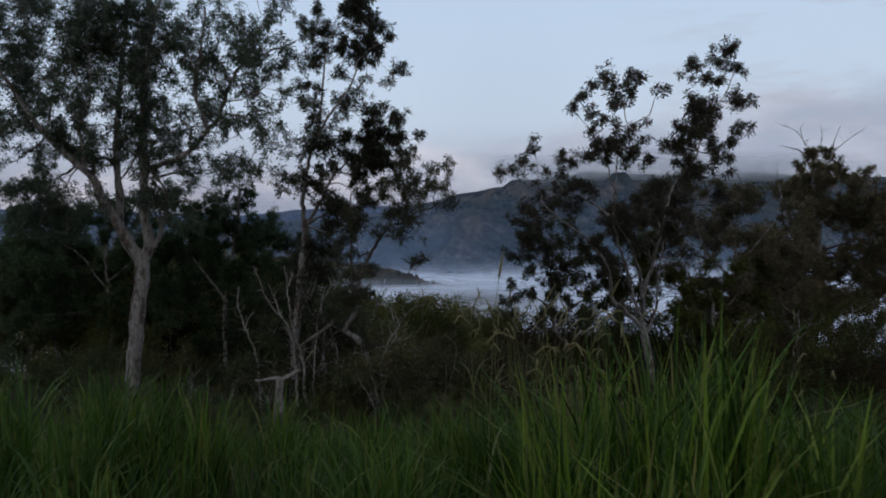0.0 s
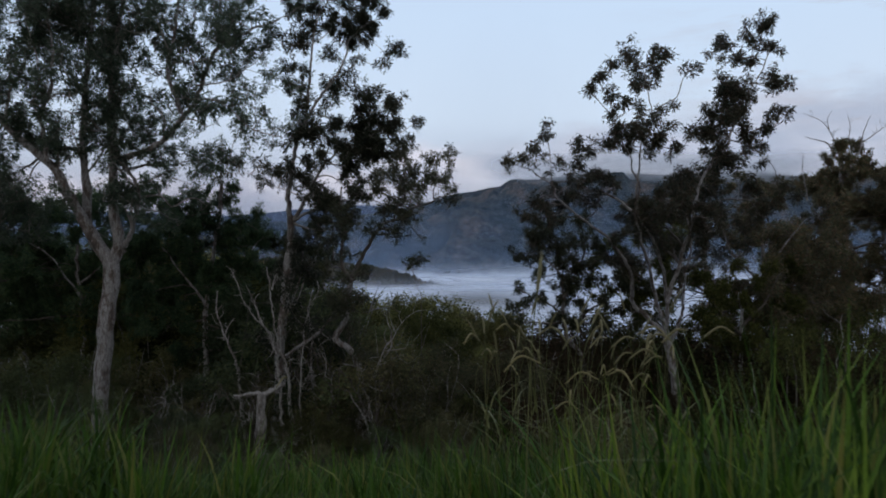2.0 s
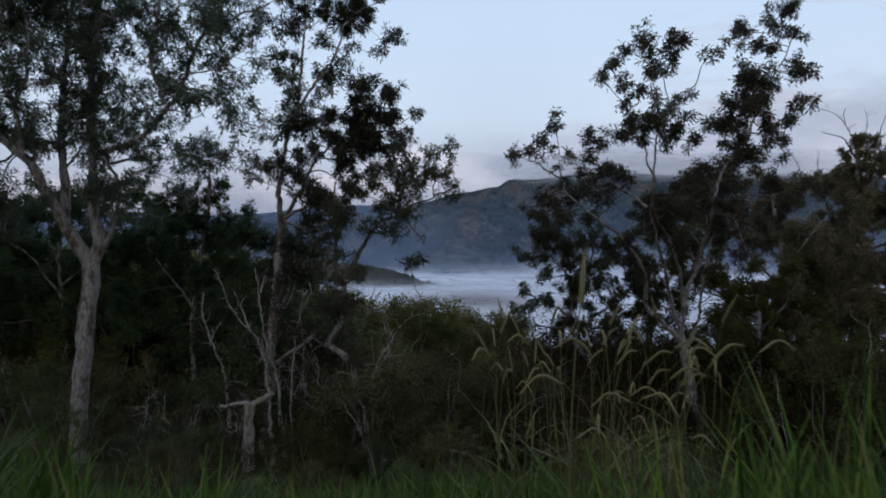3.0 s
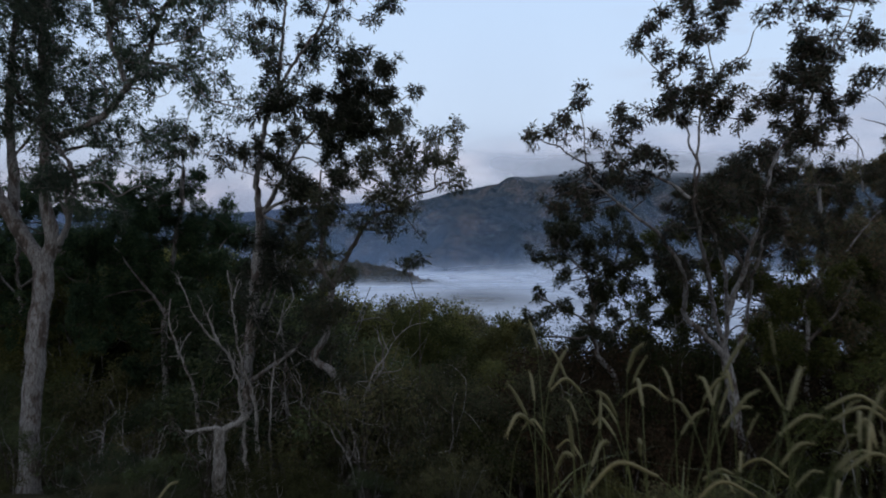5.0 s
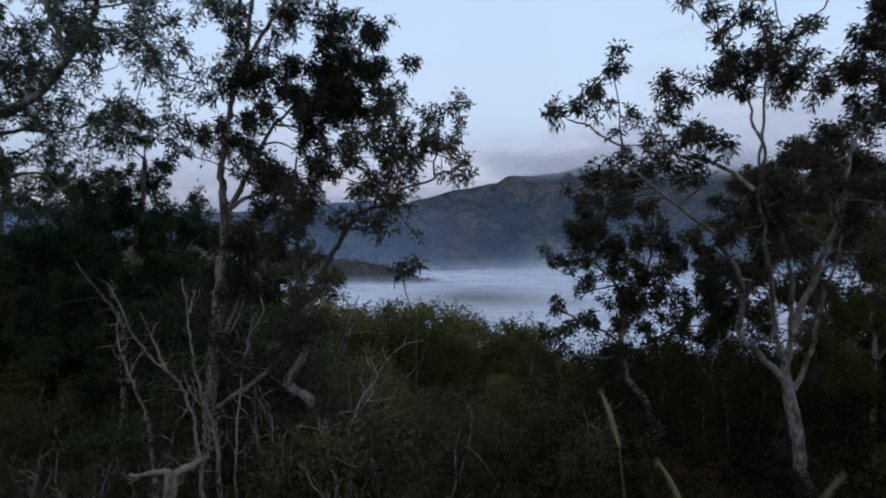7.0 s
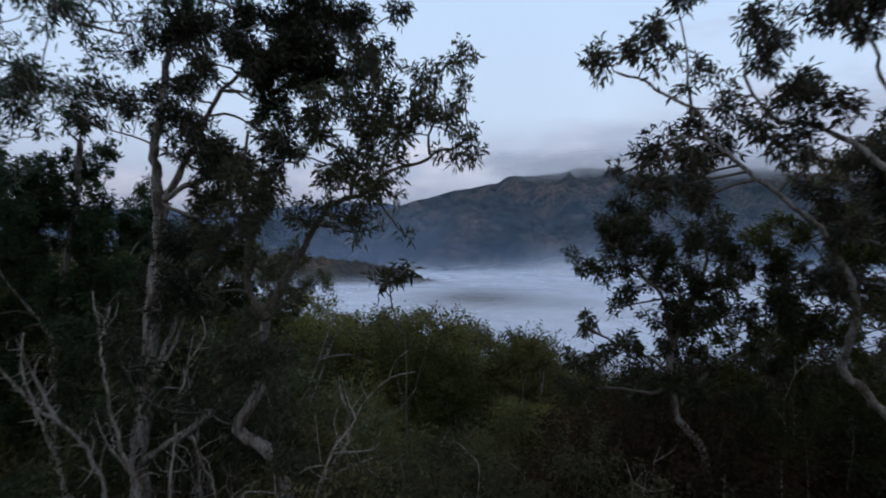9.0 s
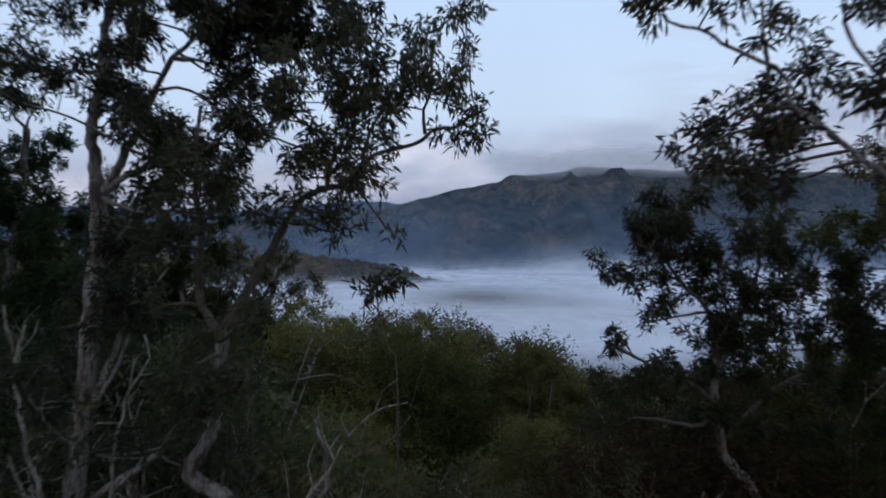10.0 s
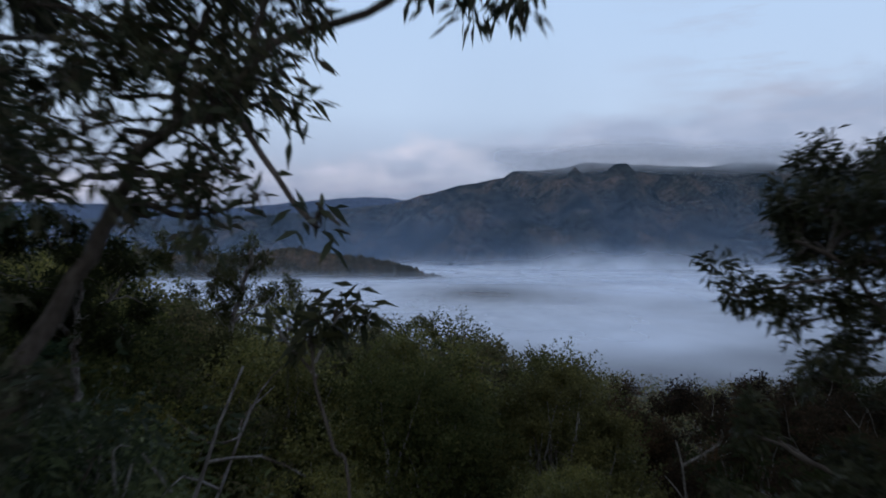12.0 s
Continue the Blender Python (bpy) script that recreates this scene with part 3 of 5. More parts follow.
limb(gum, "trunk_fork", 0.155, 0.03, (-6.3, 15.7, 1.87), (-6.16, 15.67, 2.44), (-6.25, 15.63, 3.23), (-6.18, 15.6, 4.24), (-6.15, 15.57, 5.47), (-6, 15.53, 6.58), (-5.7, 15.5, 7.92))
limb(gum, "branch", 0.085, 0.02, (-6.14, 15.5, 3.89), (-5.38, 15.4, 4.15), (-4.95, 15.3, 4.57), (-4.63, 15.2, 4.95), (-4.35, 15.1, 5.58), (-3.73, 15, 6.04), (-2.95, 14.9, 6.33))
limb(gum, "branch", 0.07, 0.03, (-6.17, 15.7, 2.1), (-5.88, 15.6, 2.55), (-5.7, 15.5, 2.99), (-5.76, 15.4, 3.43), (-5.98, 15.3, 3.8))
limb(gum, "branch", 0.055, 0.02, (-4.79, 15.1, 4.66), (-5.03, 15.07, 5.25), (-4.88, 15.03, 6), (-4.79, 15, 7.07))
limb(gum, "branch", 0.03, 0.01, (-4.54, 14.9, 4.89), (-3.89, 14.8, 4.75), (-3.44, 14.7, 4.33), (-2.84, 14.6, 4.14))
limb(gum, "branch", 0.025, 0.01, (-4.43, 14.9, 5.13), (-3.74, 14.85, 5.25), (-3.36, 14.8, 5.71))
limb(gum, "branch", 0.04, 0.012, (-5.97, 15.2, 4.4), (-6.33, 15.27, 4.36), (-6.58, 15.33, 4.59), (-7.05, 15.4, 4.77))
limb(gum, "branch", 0.065, 0.02, (-7.33, 15.3, 3.81), (-7.39, 15.2, 4.62), (-7.13, 15.1, 5.47), (-7.19, 15, 6.32))
limb(gum, "branch", 0.065, 0.02, (-6.88, 15.9, 3.82), (-7.4, 16.13, 4.19), (-8.22, 16.37, 3.87), (-9.06, 16.6, 3.65))
limb(gum, "branch", 0.04, 0.012, (-6.1, 15.6, 3.67), (-5.67, 15.87, 3.82), (-5.3, 16.13, 3.84), (-4.8, 16.4, 4.05))
clumps(gum, 0.5, (-7.85, 15.02, 6.54, 0.69), (-7.19, 15.7, 6.86, 0.73), (-8.28, 15.31, 5.85, 0.62), (-7.6, 15.83, 5.98, 0.62), (-8.65, 15.88, 4.96, 0.50), (-7.32, 14.64, 4.95, 0.48), (-6.53, 14.53, 5.03, 0.54), (-6.91, 16.34, 6.35, 0.61), (-5.68, 15.07, 6.34, 0.59), (-4.92, 15.02, 6.54, 0.54), (-4.59, 16.69, 6.99, 0.53), (-6, 15.53, 5.46, 0.56), (-5.61, 16.34, 5.88, 0.47), (-6.45, 15.55, 4.68, 0.45), (-5.86, 15.91, 4.8, 0.51), (-6.78, 14.83, 4.29, 0.36), (-8.32, 15.9, 3.93, 0.46), (-9.07, 16.41, 3.46, 0.43), (-7.79, 15.65, 3.28, 0.34), (-8.68, 16.13, 2.85, 0.42))
clumps(gum, 0.45, (-3.56, 15.21, 6.65, 0.44), (-3.7, 14.48, 5.96, 0.25), (-5.02, 15.31, 4.47, 0.44), (-4.35, 15.11, 4.55, 0.37), (-3.66, 14.76, 4.87, 0.28), (-3.43, 14.44, 4.44, 0.25), (-3.17, 15.44, 4.27, 0.27), (-3.88, 14.97, 3.88, 0.30), (-4.51, 15.26, 3.92, 0.35), (-5.29, 15.45, 3.94, 0.33), (-3.79, 15.26, 3.84, 0.18), (-3.57, 15.51, 5.85, 0.16), (-4.66, 14.87, 4.99, 0.28), (-5.37, 15.36, 6.09, 0.38))
clumps(gum, 0.75, (-6.54, 15.5, 7.81, 0.90), (-5.39, 16.38, 8.14, 0.83), (-8.3, 16.28, 8.1, 0.94), (-8.84, 14.88, 6.28, 0.75), (-8.99, 14.94, 4.79, 0.75), (-9.18, 15.09, 3.62, 0.54), (-4.1, 16.44, 7.92, 0.59))
clumps(gum, 0.3, (-6.22, 16.14, 3.13, 0.39), (-5.63, 16.33, 3.41, 0.40), (-4.8, 16, 3.5, 0.30), (-5.23, 16.21, 2.88, 0.31), (-6.19, 16.09, 3.8, 0.39), (-4.61, 16.05, 3.12, 0.22), (-5.52, 16.29, 3.96, 0.31), (-5.95, 16.28, 4.43, 0.38), (-6.82, 16.6, 2.55, 0.36), (-5.13, 16.38, 4.8, 0.31))
fill(gum, 0.5, 14, (-8.9, 15.6, 6.6), (0.9, 0.7, 1.6), 0.5, 6)
fill(gum, 0.5, 10, (-8.6, 16.0, 3.1), (0.9, 0.6, 0.9), 0.4, 9)
fill(gum, 0.55, 16, (-6.4, 15.8, 6.9), (2.4, 0.8, 0.9), 0.42, 7)

# the slender gum with a tufted crown
gum_slim = tree("gum_tree", "slender pale gum tree with dark tufted crown", (0.8, 0.054), "leaf_dark", 2.0, PALE_TWIG, shoots=5)
limb(gum_slim, "trunk", 0.125, 0.085, (-3.06, 15.1, -1.6), (-3.01, 15.1, -0.59), (-3.01, 15.1, 0.19), (-2.93, 15.1, 0.96), (-2.89, 15.1, 1.73), (-2.82, 15.1, 2.27), (-2.79, 15.1, 2.8))
limb(gum_slim, "trunk_fork", 0.07, 0.018, (-2.8, 15.1, 2.7), (-2.74, 15.07, 3.35), (-2.6, 15.03, 4.04), (-2.41, 15, 4.57), (-2.14, 14.97, 5.02), (-1.86, 14.93, 5.54), (-1.54, 14.9, 6.14))
limb(gum_slim, "branch", 0.045, 0.015, (-2.47, 15, 4.42), (-2.44, 15.07, 5.05), (-2.36, 15.13, 5.84), (-2.28, 15.2, 6.49))
limb(gum_slim, "trunk_fork", 0.05, 0.01, (-2.78, 15.1, 2.68), (-2.48, 15.03, 3.12), (-2.24, 14.97, 3.51), (-1.88, 14.9, 3.9), (-1.62, 14.83, 4.16), (-1.41, 14.77, 4.33), (-1.14, 14.7, 4.58))
limb(gum_slim, "branch", 0.04, 0.012, (-2.72, 15.05, 2.72), (-2.46, 14.94, 2.87), (-2.06, 14.82, 2.91), (-1.74, 14.71, 3.02), (-1.36, 14.6, 3.01))
limb(gum_slim, "branch", 0.045, 0.02, (-2.95, 15.1, 0.19), (-2.62, 14.95, 0.37), (-2.21, 14.8, 0.69), (-1.92, 14.65, 1.03), (-1.71, 14.5, 1.32))
limb(gum_slim, "branch", 0.05, 0.015, (-2.94, 15.1, 0.8), (-2.76, 15.2, 1.26), (-2.67, 15.3, 1.72), (-2.61, 15.4, 2.2))
limb(gum_slim, "branch", 0.03, 0.01, (-2.84, 15.1, 1.0), (-2.61, 15.1, 1.43), (-2.55, 15.2, 1.68), (-2.43, 15.3, 1.94), (-2.34, 15.4, 2.1))
clumps(gum_slim, 0.85, (-2.66, 15.37, 6.59, 0.30), (-2.26, 15.29, 6.73, 0.40), (-1.84, 15.44, 6.45, 0.45), (-1.36, 15.09, 6.56, 0.37), (-0.99, 14.53, 6.29, 0.21), (-2.04, 15.3, 6.16, 0.33), (-1.5, 15.41, 6.1, 0.30), (-1.03, 15.35, 5.89, 0.22), (-1.11, 14.98, 5.5, 0.13), (-2.43, 15.14, 6.14, 0.24), (-1.52, 14.58, 6.83, 0.38), (-2.03, 15.26, 7.28, 0.40), (-2.8, 14.98, 5.5, 0.18), (-2.53, 14.66, 5.11, 0.21), (-2.33, 14.42, 4.8, 0.18), (-2.17, 15.29, 5.19, 0.22), (-2.73, 15.44, 4.64, 0.17), (-2.34, 14.45, 4.27, 0.16), (-1.9, 15.23, 4.57, 0.21), (-1.54, 14.8, 4.34, 0.26))
clumps(gum_slim, 0.9, (-1.3, 14.45, 4.65, 0.27), (-1, 14.59, 4.83, 0.21), (-0.9, 15.07, 4.6, 0.20), (-1.04, 15.17, 4.34, 0.18), (-1.7, 14.34, 4.01, 0.28), (-1.39, 14.91, 4.06, 0.26), (-2.11, 14.34, 3.91, 0.18), (-2.52, 15.02, 3.83, 0.15), (-2.77, 14.63, 3.56, 0.12), (-1.8, 15.18, 3.41, 0.22), (-2.04, 15.28, 2.98, 0.28), (-2.13, 14.81, 2.61, 0.28), (-2.37, 15.3, 3.09, 0.22), (-1.52, 14.61, 3.21, 0.15), (-1.5, 14.38, 7.38, 0.41), (-2.2, 14.9, 7.79, 0.39))
clumps(gum_slim, 0.5, (-2.94, 14.62, 3.6, 0.19), (-2.72, 14.72, 3.52, 0.15), (-3.28, 14.84, 3.69, 0.16))
clumps(gum_slim, 0.5, (-2.58, 15.06, 3.57, 0.16), (-2.39, 14.83, 3.25, 0.14), (-2.49, 14.77, 3.11, 0.12), (-2.41, 15.18, 3.5, 0.13))
fill(gum_slim, 0.85, 22, (-1.35, 14.9, 4.1), (0.65, 0.5, 0.95), 0.19, 8)
fill(gum_slim, 0.85, 12, (-1.45, 14.8, 4.05), (0.5, 0.4, 0.42), 0.17, 16)

# the dead stems beside it
snag = tree("dead_sapling", "grey dead sapling with bare forked stem", (0, 0), "leaf_dark")
limb(snag, "trunk", 0.06, 0.01, (-3.61, 15.2, -1.63), (-3.76, 15.2, -0.54), (-3.87, 15.2, 0.09), (-4.07, 15.2, 0.6), (-4.16, 15.2, 1.03), (-4.15, 15.2, 1.42))
limb(snag, "branch", 0.02, 0.008, (-4.04, 15.2, 0.52), (-3.97, 15.2, 0.78), (-3.84, 15.2, 0.93))

snag_fork = tree("dead_sapling", "leaning bleached dead sapling with a forked top", (0, 0), "leaf_dark")
limb(snag_fork, "trunk", 0.05, 0.008, (-2.7, 14.1, -1.4), (-2.72, 14.0, -0.5), (-2.78, 13.9, 0.09), (-2.83, 13.7, 0.54), (-2.85, 13.5, 0.81), (-2.93, 13.37, 1.0), (-3.05, 13.2, 1.15), (-3.14, 13.1, 1.4), (-3.2, 12.95, 1.68), (-3.26, 12.85, 1.9))
limb(snag_fork, "branch", 0.026, 0.008, (-2.9, 13.37, 0.98), (-2.96, 13.25, 1.26), (-3.01, 13.2, 1.37), (-3.07, 13.2, 1.55))
limb(snag_fork, "branch", 0.012, 0.004, (-2.99, 13.22, 1.33), (-2.95, 13.2, 1.44), (-2.9, 13.2, 1.5))

snag_tall = tree("dead_sapling", "upright grey dead sapling with a split tip", (0, 0), "leaf_dark")
limb(snag_tall, "trunk", 0.045, 0.007, (-2.62, 14.5, -1.5), (-2.7, 14.4, -0.08), (-2.81, 14.3, 0.52), (-2.9, 14.2, 1.03), (-2.92, 14.2, 1.35), (-2.94, 14.2, 1.59), (-3.02, 14.2, 1.89))
limb(snag_tall, "branch", 0.022, 0.008, (-2.93, 14.2, 1.5), (-2.9, 14.17, 1.62), (-2.85, 14.15, 1.76))
limb(snag_tall, "branch", 0.02, 0.006, (-2.76, 14.35, 0.3), (-2.98, 14.3, 0.62), (-3.05, 14.3, 0.86))

snag_thin = tree("dead_sapling", "thin grey dead sapling beside the gum", (0, 0), "leaf_dark")
limb(snag_thin, "trunk", 0.032, 0.009, (-2.5, 14.6, -1.5), (-2.5, 14.6, 0.0), (-2.47, 14.6, 0.5), (-2.42, 14.6, 0.88), (-2.31, 14.6, 1.26), (-2.2, 14.6, 1.48), (-2.23, 14.6, 1.64))
limb(snag_thin, "branch", 0.018, 0.006, (-2.47, 14.6, 0.5), (-2.3, 14.55, 0.66), (-2.18, 14.5, 0.78))

stump = tree("broken_stump", "thick grey broken stump with a splintered stub", (0, 0), "leaf_dark")
limb(stump, "trunk", 0.12, 0.09, (-3.04, 13.9, -1.35), (-3.05, 13.9, -0.74), (-3.03, 13.9, -0.22))
limb(stump, "branch", 0.055, 0.025, (-3.03, 13.9, -0.26), (-3.12, 13.9, -0.22), (-3.49, 13.9, -0.24))
limb(stump, "branch", 0.06, 0.04, (-3.03, 13.9, -0.26), (-2.81, 13.9, -0.15), (-2.65, 13.9, -0.05))

# the crooked gum whose long arm reaches out over the slope
gum_bent = tree("gum_tree", "crooked pale gum tree with a long outstretched arm", (0.55, 0.055), "leaf_dark", 0.7, None, TWIG)
limb(gum_bent, "trunk", 0.1, 0.06, (-1.49, 14.8, -1.26), (-1.47, 14.76, -0.5), (-1.42, 14.73, -0.15), (-1.56, 14.69, 0.3), (-1.73, 14.65, 0.51), (-1.91, 14.61, 0.63), (-1.75, 14.57, 0.95), (-1.66, 14.54, 1.32), (-1.61, 14.5, 1.69))
limb(gum_bent, "trunk_fork", 0.06, 0.012, (-1.63, 14.55, 1.65), (-1.5, 14.65, 2.01), (-1.34, 14.68, 2.31), (-1.19, 14.6, 2.55), (-0.79, 14.25, 2.71), (-0.55, 14.15, 2.88), (-0.3, 14.12, 2.93), (-0.16, 14.13, 3.04), (0.0, 14.25, 3.09), (0.2, 14.3, 3.2))
limb(gum_bent, "branch", 0.05, 0.015, (-1.61, 14.4, 1.62), (-1.75, 14.43, 1.98), (-1.79, 14.45, 2.42), (-1.81, 14.47, 2.85), (-1.78, 14.5, 3.29))
limb(gum_bent, "branch", 0.022, 0.006, (-0.6, 14.2, 2.88), (-0.56, 14.23, 3.06), (-0.45, 14.27, 3.27), (-0.45, 14.3, 3.5))
limb(gum_bent, "branch", 0.018, 0.005, (-0.17, 14.13, 3.03), (-0.18, 14.09, 3.19), (-0.12, 14.04, 3.34), (-0.16, 14, 3.59))
limb(gum_bent, "branch", 0.024, 0.006, (-0.85, 14.3, 2.68), (-0.82, 14.27, 2.87), (-0.67, 14.23, 3.09), (-0.66, 14.2, 3.33))
limb(gum_bent, "dead_branch", 0.05, 0.01, (-1.4, 14.8, -0.29), (-1.16, 14.8, 0.08), (-0.95, 14.8, 0.43), (-0.93, 14.8, 0.69), (-1.01, 14.8, 0.99))
limb(gum_bent, "dead_branch", 0.025, 0.008, (-1.15, 14.7, 0.1), (-1, 14.7, 0.22), (-0.7, 14.7, 0.33))
limb(gum_bent, "dead_branch", 0.03, 0.01, (-1.76, 14.6, 0.93), (-1.78, 14.6, 1.02), (-1.91, 14.6, 1.03))
clumps(gum_bent, 1.15, (0.03, 13.97, 3.82, 0.15), (-0.21, 14.42, 3.73, 0.16), (0.13, 14.38, 3.6, 0.13), (-0.14, 14.01, 3.36, 0.17), (-0.42, 14.07, 3.28, 0.18), (-0.67, 14.11, 3.47, 0.20), (-0.74, 14.2, 3.74, 0.20), (0.14, 14.17, 3.2, 0.10), (-0.95, 14.14, 2.87, 0.14), (-0.46, 14.18, 3.01, 0.11), (-0.8, 14.41, 2.5, 0.10), (-1.01, 14.1, 2.56, 0.11), (-1.08, 14.05, 3.24, 0.18), (-1.31, 14.25, 3.05, 0.09), (-1.61, 13.92, 2.54, 0.19), (-1.83, 13.96, 2.82, 0.18), (-1.55, 14.43, 2.85, 0.09), (-1.92, 14.11, 2.34, 0.17), (-1.23, 14.13, 2.48, 0.14), (-0.91, 13.76, 3.48, 0.16))
clumps(gum_bent, 1.1, (-0.9, 14.15, 2.99, 0.14), (-0.67, 14.25, 3.09, 0.14), (-0.41, 13.91, 3.18, 0.13), (-0.22, 14.27, 3.35, 0.14), (-0.03, 14.28, 3.33, 0.10), (0.07, 13.94, 3.17, 0.04), (-1.02, 14.28, 2.79, 0.11), (-0.66, 14.18, 2.76, 0.08), (-0.8, 14.31, 2.42, 0.10), (-0.54, 14.11, 3.36, 0.16), (-0.8, 14.32, 3.37, 0.17), (-1.15, 14.34, 3.2, 0.09), (-0.36, 13.91, 2.36, 0.04))
clumps(gum_bent, 1.1, (-1.89, 14.64, 2.71, 0.21), (-2.35, 15.01, 2.58, 0.20), (-1.85, 15.18, 2.66, 0.18), (-2.13, 14.75, 2.88, 0.10))
clumps(gum_bent, 0.12, (-0.63, 14.18, 2.88, 0.07), (-0.52, 14.25, 2.83, 0.07), (-0.45, 14.11, 2.67, 0.04), (-0.81, 14.13, 2.81, 0.06), (-0.72, 14.11, 2.67, 0.08), (-0.9, 14.13, 2.6, 0.08), (-0.81, 14.25, 2.48, 0.08), (-0.61, 14.1, 2.51, 0.05), (-0.57, 14.14, 2.44, 0.04), (-0.75, 14.34, 2.39, 0.05), (-0.98, 13.96, 2.62, 0.06), (-1.19, 14.23, 2.53, 0.09), (-0.57, 14.32, 3, 0.08))
clumps(gum_bent, 1.0, (0.05, 14.1, 3.0, 0.07), (0.16, 14.15, 3.03, 0.06), (-0.06, 14.1, 3.02, 0.06), (0.22, 14.2, 3.06, 0.06))
fill(gum_bent, 0.8, 18, (-1.65, 14.25, 1.6), (0.5, 0.25, 0.75), 0.13, 10)

# the many-stemmed gum
gum_many = tree("gum_tree", "many-stemmed pale gum tree with bronze-green crown", (0.75, 0.054), "leaf_bronze", 0.7)
limb(gum_many, "trunk", 0.105, 0.085, (4.24, 14.10, -1.42), (4.12, 14.10, -0.72), (3.94, 14.10, -0.31), (3.82, 14.10, 0.25), (3.75, 14.10, 0.67), (3.73, 14.08, 0.80))
limb(gum_many, "trunk_fork", 0.055, 0.01, (3.74, 14.10, 0.71), (3.45, 13.96, 1.04), (3.17, 13.81, 1.31), (2.98, 13.46, 1.81), (2.60, 13.09, 2.29), (2.25, 12.94, 2.50), (1.93, 12.90, 2.74), (1.73, 12.95, 2.91), (1.75, 13.00, 3.06), (1.60, 13.05, 3.19), (1.44, 13.10, 3.31), (1.38, 13.15, 3.42), (1.15, 13.20, 3.51))
limb(gum_many, "branch", 0.016, 0.005, (1.69, 13.15, 3.17), (1.67, 13.17, 3.40), (1.66, 13.18, 3.65), (1.58, 13.20, 4.03))
limb(gum_many, "trunk_fork", 0.05, 0.012, (3.74, 14.10, 0.75), (3.54, 13.90, 1.11), (3.37, 13.66, 1.47), (3.13, 13.26, 2.01), (2.92, 12.91, 2.44), (2.84, 12.80, 2.77), (2.92, 12.84, 3.14), (2.83, 12.88, 3.43), (2.84, 12.92, 3.64), (2.71, 12.96, 3.89), (2.60, 13.00, 4.23))
limb(gum_many, "branch", 0.03, 0.012, (2.83, 12.75, 2.77), (2.62, 12.79, 2.95), (2.40, 12.82, 3.03), (2.13, 12.86, 3.11), (1.96, 12.90, 3.42))
limb(gum_many, "trunk_fork", 0.045, 0.008, (3.77, 14.08, 0.80), (3.72, 13.86, 1.18), (3.64, 13.64, 1.53), (3.36, 13.18, 2.14), (3.02, 12.80, 2.68), (2.97, 12.85, 3.17), (3.04, 12.90, 3.54), (3.12, 12.95, 3.92), (3.24, 13.00, 4.30), (3.18, 13.05, 4.62), (3.08, 13.10, 5.01))
limb(gum_many, "branch", 0.022, 0.008, (3.17, 12.90, 4.21), (3.33, 12.90, 4.39), (3.56, 12.90, 4.53), (3.65, 12.90, 4.79))
limb(gum_many, "trunk_fork", 0.052, 0.01, (3.67, 13.72, 1.30), (3.76, 13.50, 1.74), (3.86, 13.30, 2.14), (3.93, 13.03, 2.57), (4.05, 13.13, 3.01), (4.24, 13.27, 3.47), (4.57, 13.40, 3.88), (4.78, 13.53, 4.56), (5.12, 13.67, 5.00), (5.39, 13.80, 5.52))
limb(gum_many, "branch", 0.022, 0.008, (4.87, 13.90, 3.98), (5.17, 14.00, 4.10), (5.51, 14.10, 4.23), (5.78, 14.20, 4.46))
limb(gum_many, "trunk_fork", 0.045, 0.012, (3.86, 14.10, 0.64), (3.98, 13.95, 1.10), (3.96, 13.70, 1.53), (3.89, 13.44, 1.94), (3.88, 13.18, 2.32), (3.72, 13.00, 2.75))
clumps(gum_many, 1.1, (1.02, 12.89, 3.52, 0.13), (1.25, 12.83, 3.59, 0.14), (1.42, 13.18, 3.8, 0.11), (1.54, 12.84, 3.91, 0.12), (1.59, 12.81, 4.07, 0.08), (2.04, 12.96, 3.81, 0.15), (2.28, 13.12, 3.71, 0.14), (2, 12.76, 3.5, 0.13), (2.39, 12.89, 3.8, 0.10), (2.35, 12.9, 4.83, 0.14), (2.58, 13.2, 5.01, 0.14), (2.28, 12.96, 4.62, 0.12), (2.59, 13.21, 4.6, 0.15), (2.89, 12.8, 5.14, 0.18), (3.12, 12.9, 5.17, 0.18), (3.38, 13.09, 5.18, 0.14), (3.09, 13.23, 4.97, 0.20), (3.26, 12.97, 4.87, 0.15), (2.9, 12.84, 4.63, 0.14), (2.72, 12.77, 4.3, 0.17))
clumps(gum_many, 1.1, (3.01, 12.82, 4.27, 0.14), (3.21, 12.55, 4.22, 0.11), (3.57, 13.05, 4.4, 0.08), (2.72, 13.07, 4.03, 0.15), (2.89, 12.55, 3.9, 0.16), (2.48, 12.62, 3.8, 0.11), (3.28, 13.05, 3.83, 0.15), (3.52, 12.91, 3.76, 0.14), (3.49, 13.05, 4.07, 0.10), (3.64, 12.68, 4.87, 0.09), (3.75, 12.5, 4.87, 0.07), (2.13, 12.63, 3.28, 0.16), (2.46, 13.04, 3.29, 0.15), (1.97, 12.62, 3.05, 0.13), (1.51, 12.68, 2.82, 0.14), (1.28, 12.73, 2.68, 0.13), (2.31, 12.74, 2.83, 0.17), (2.55, 12.73, 3.14, 0.13))
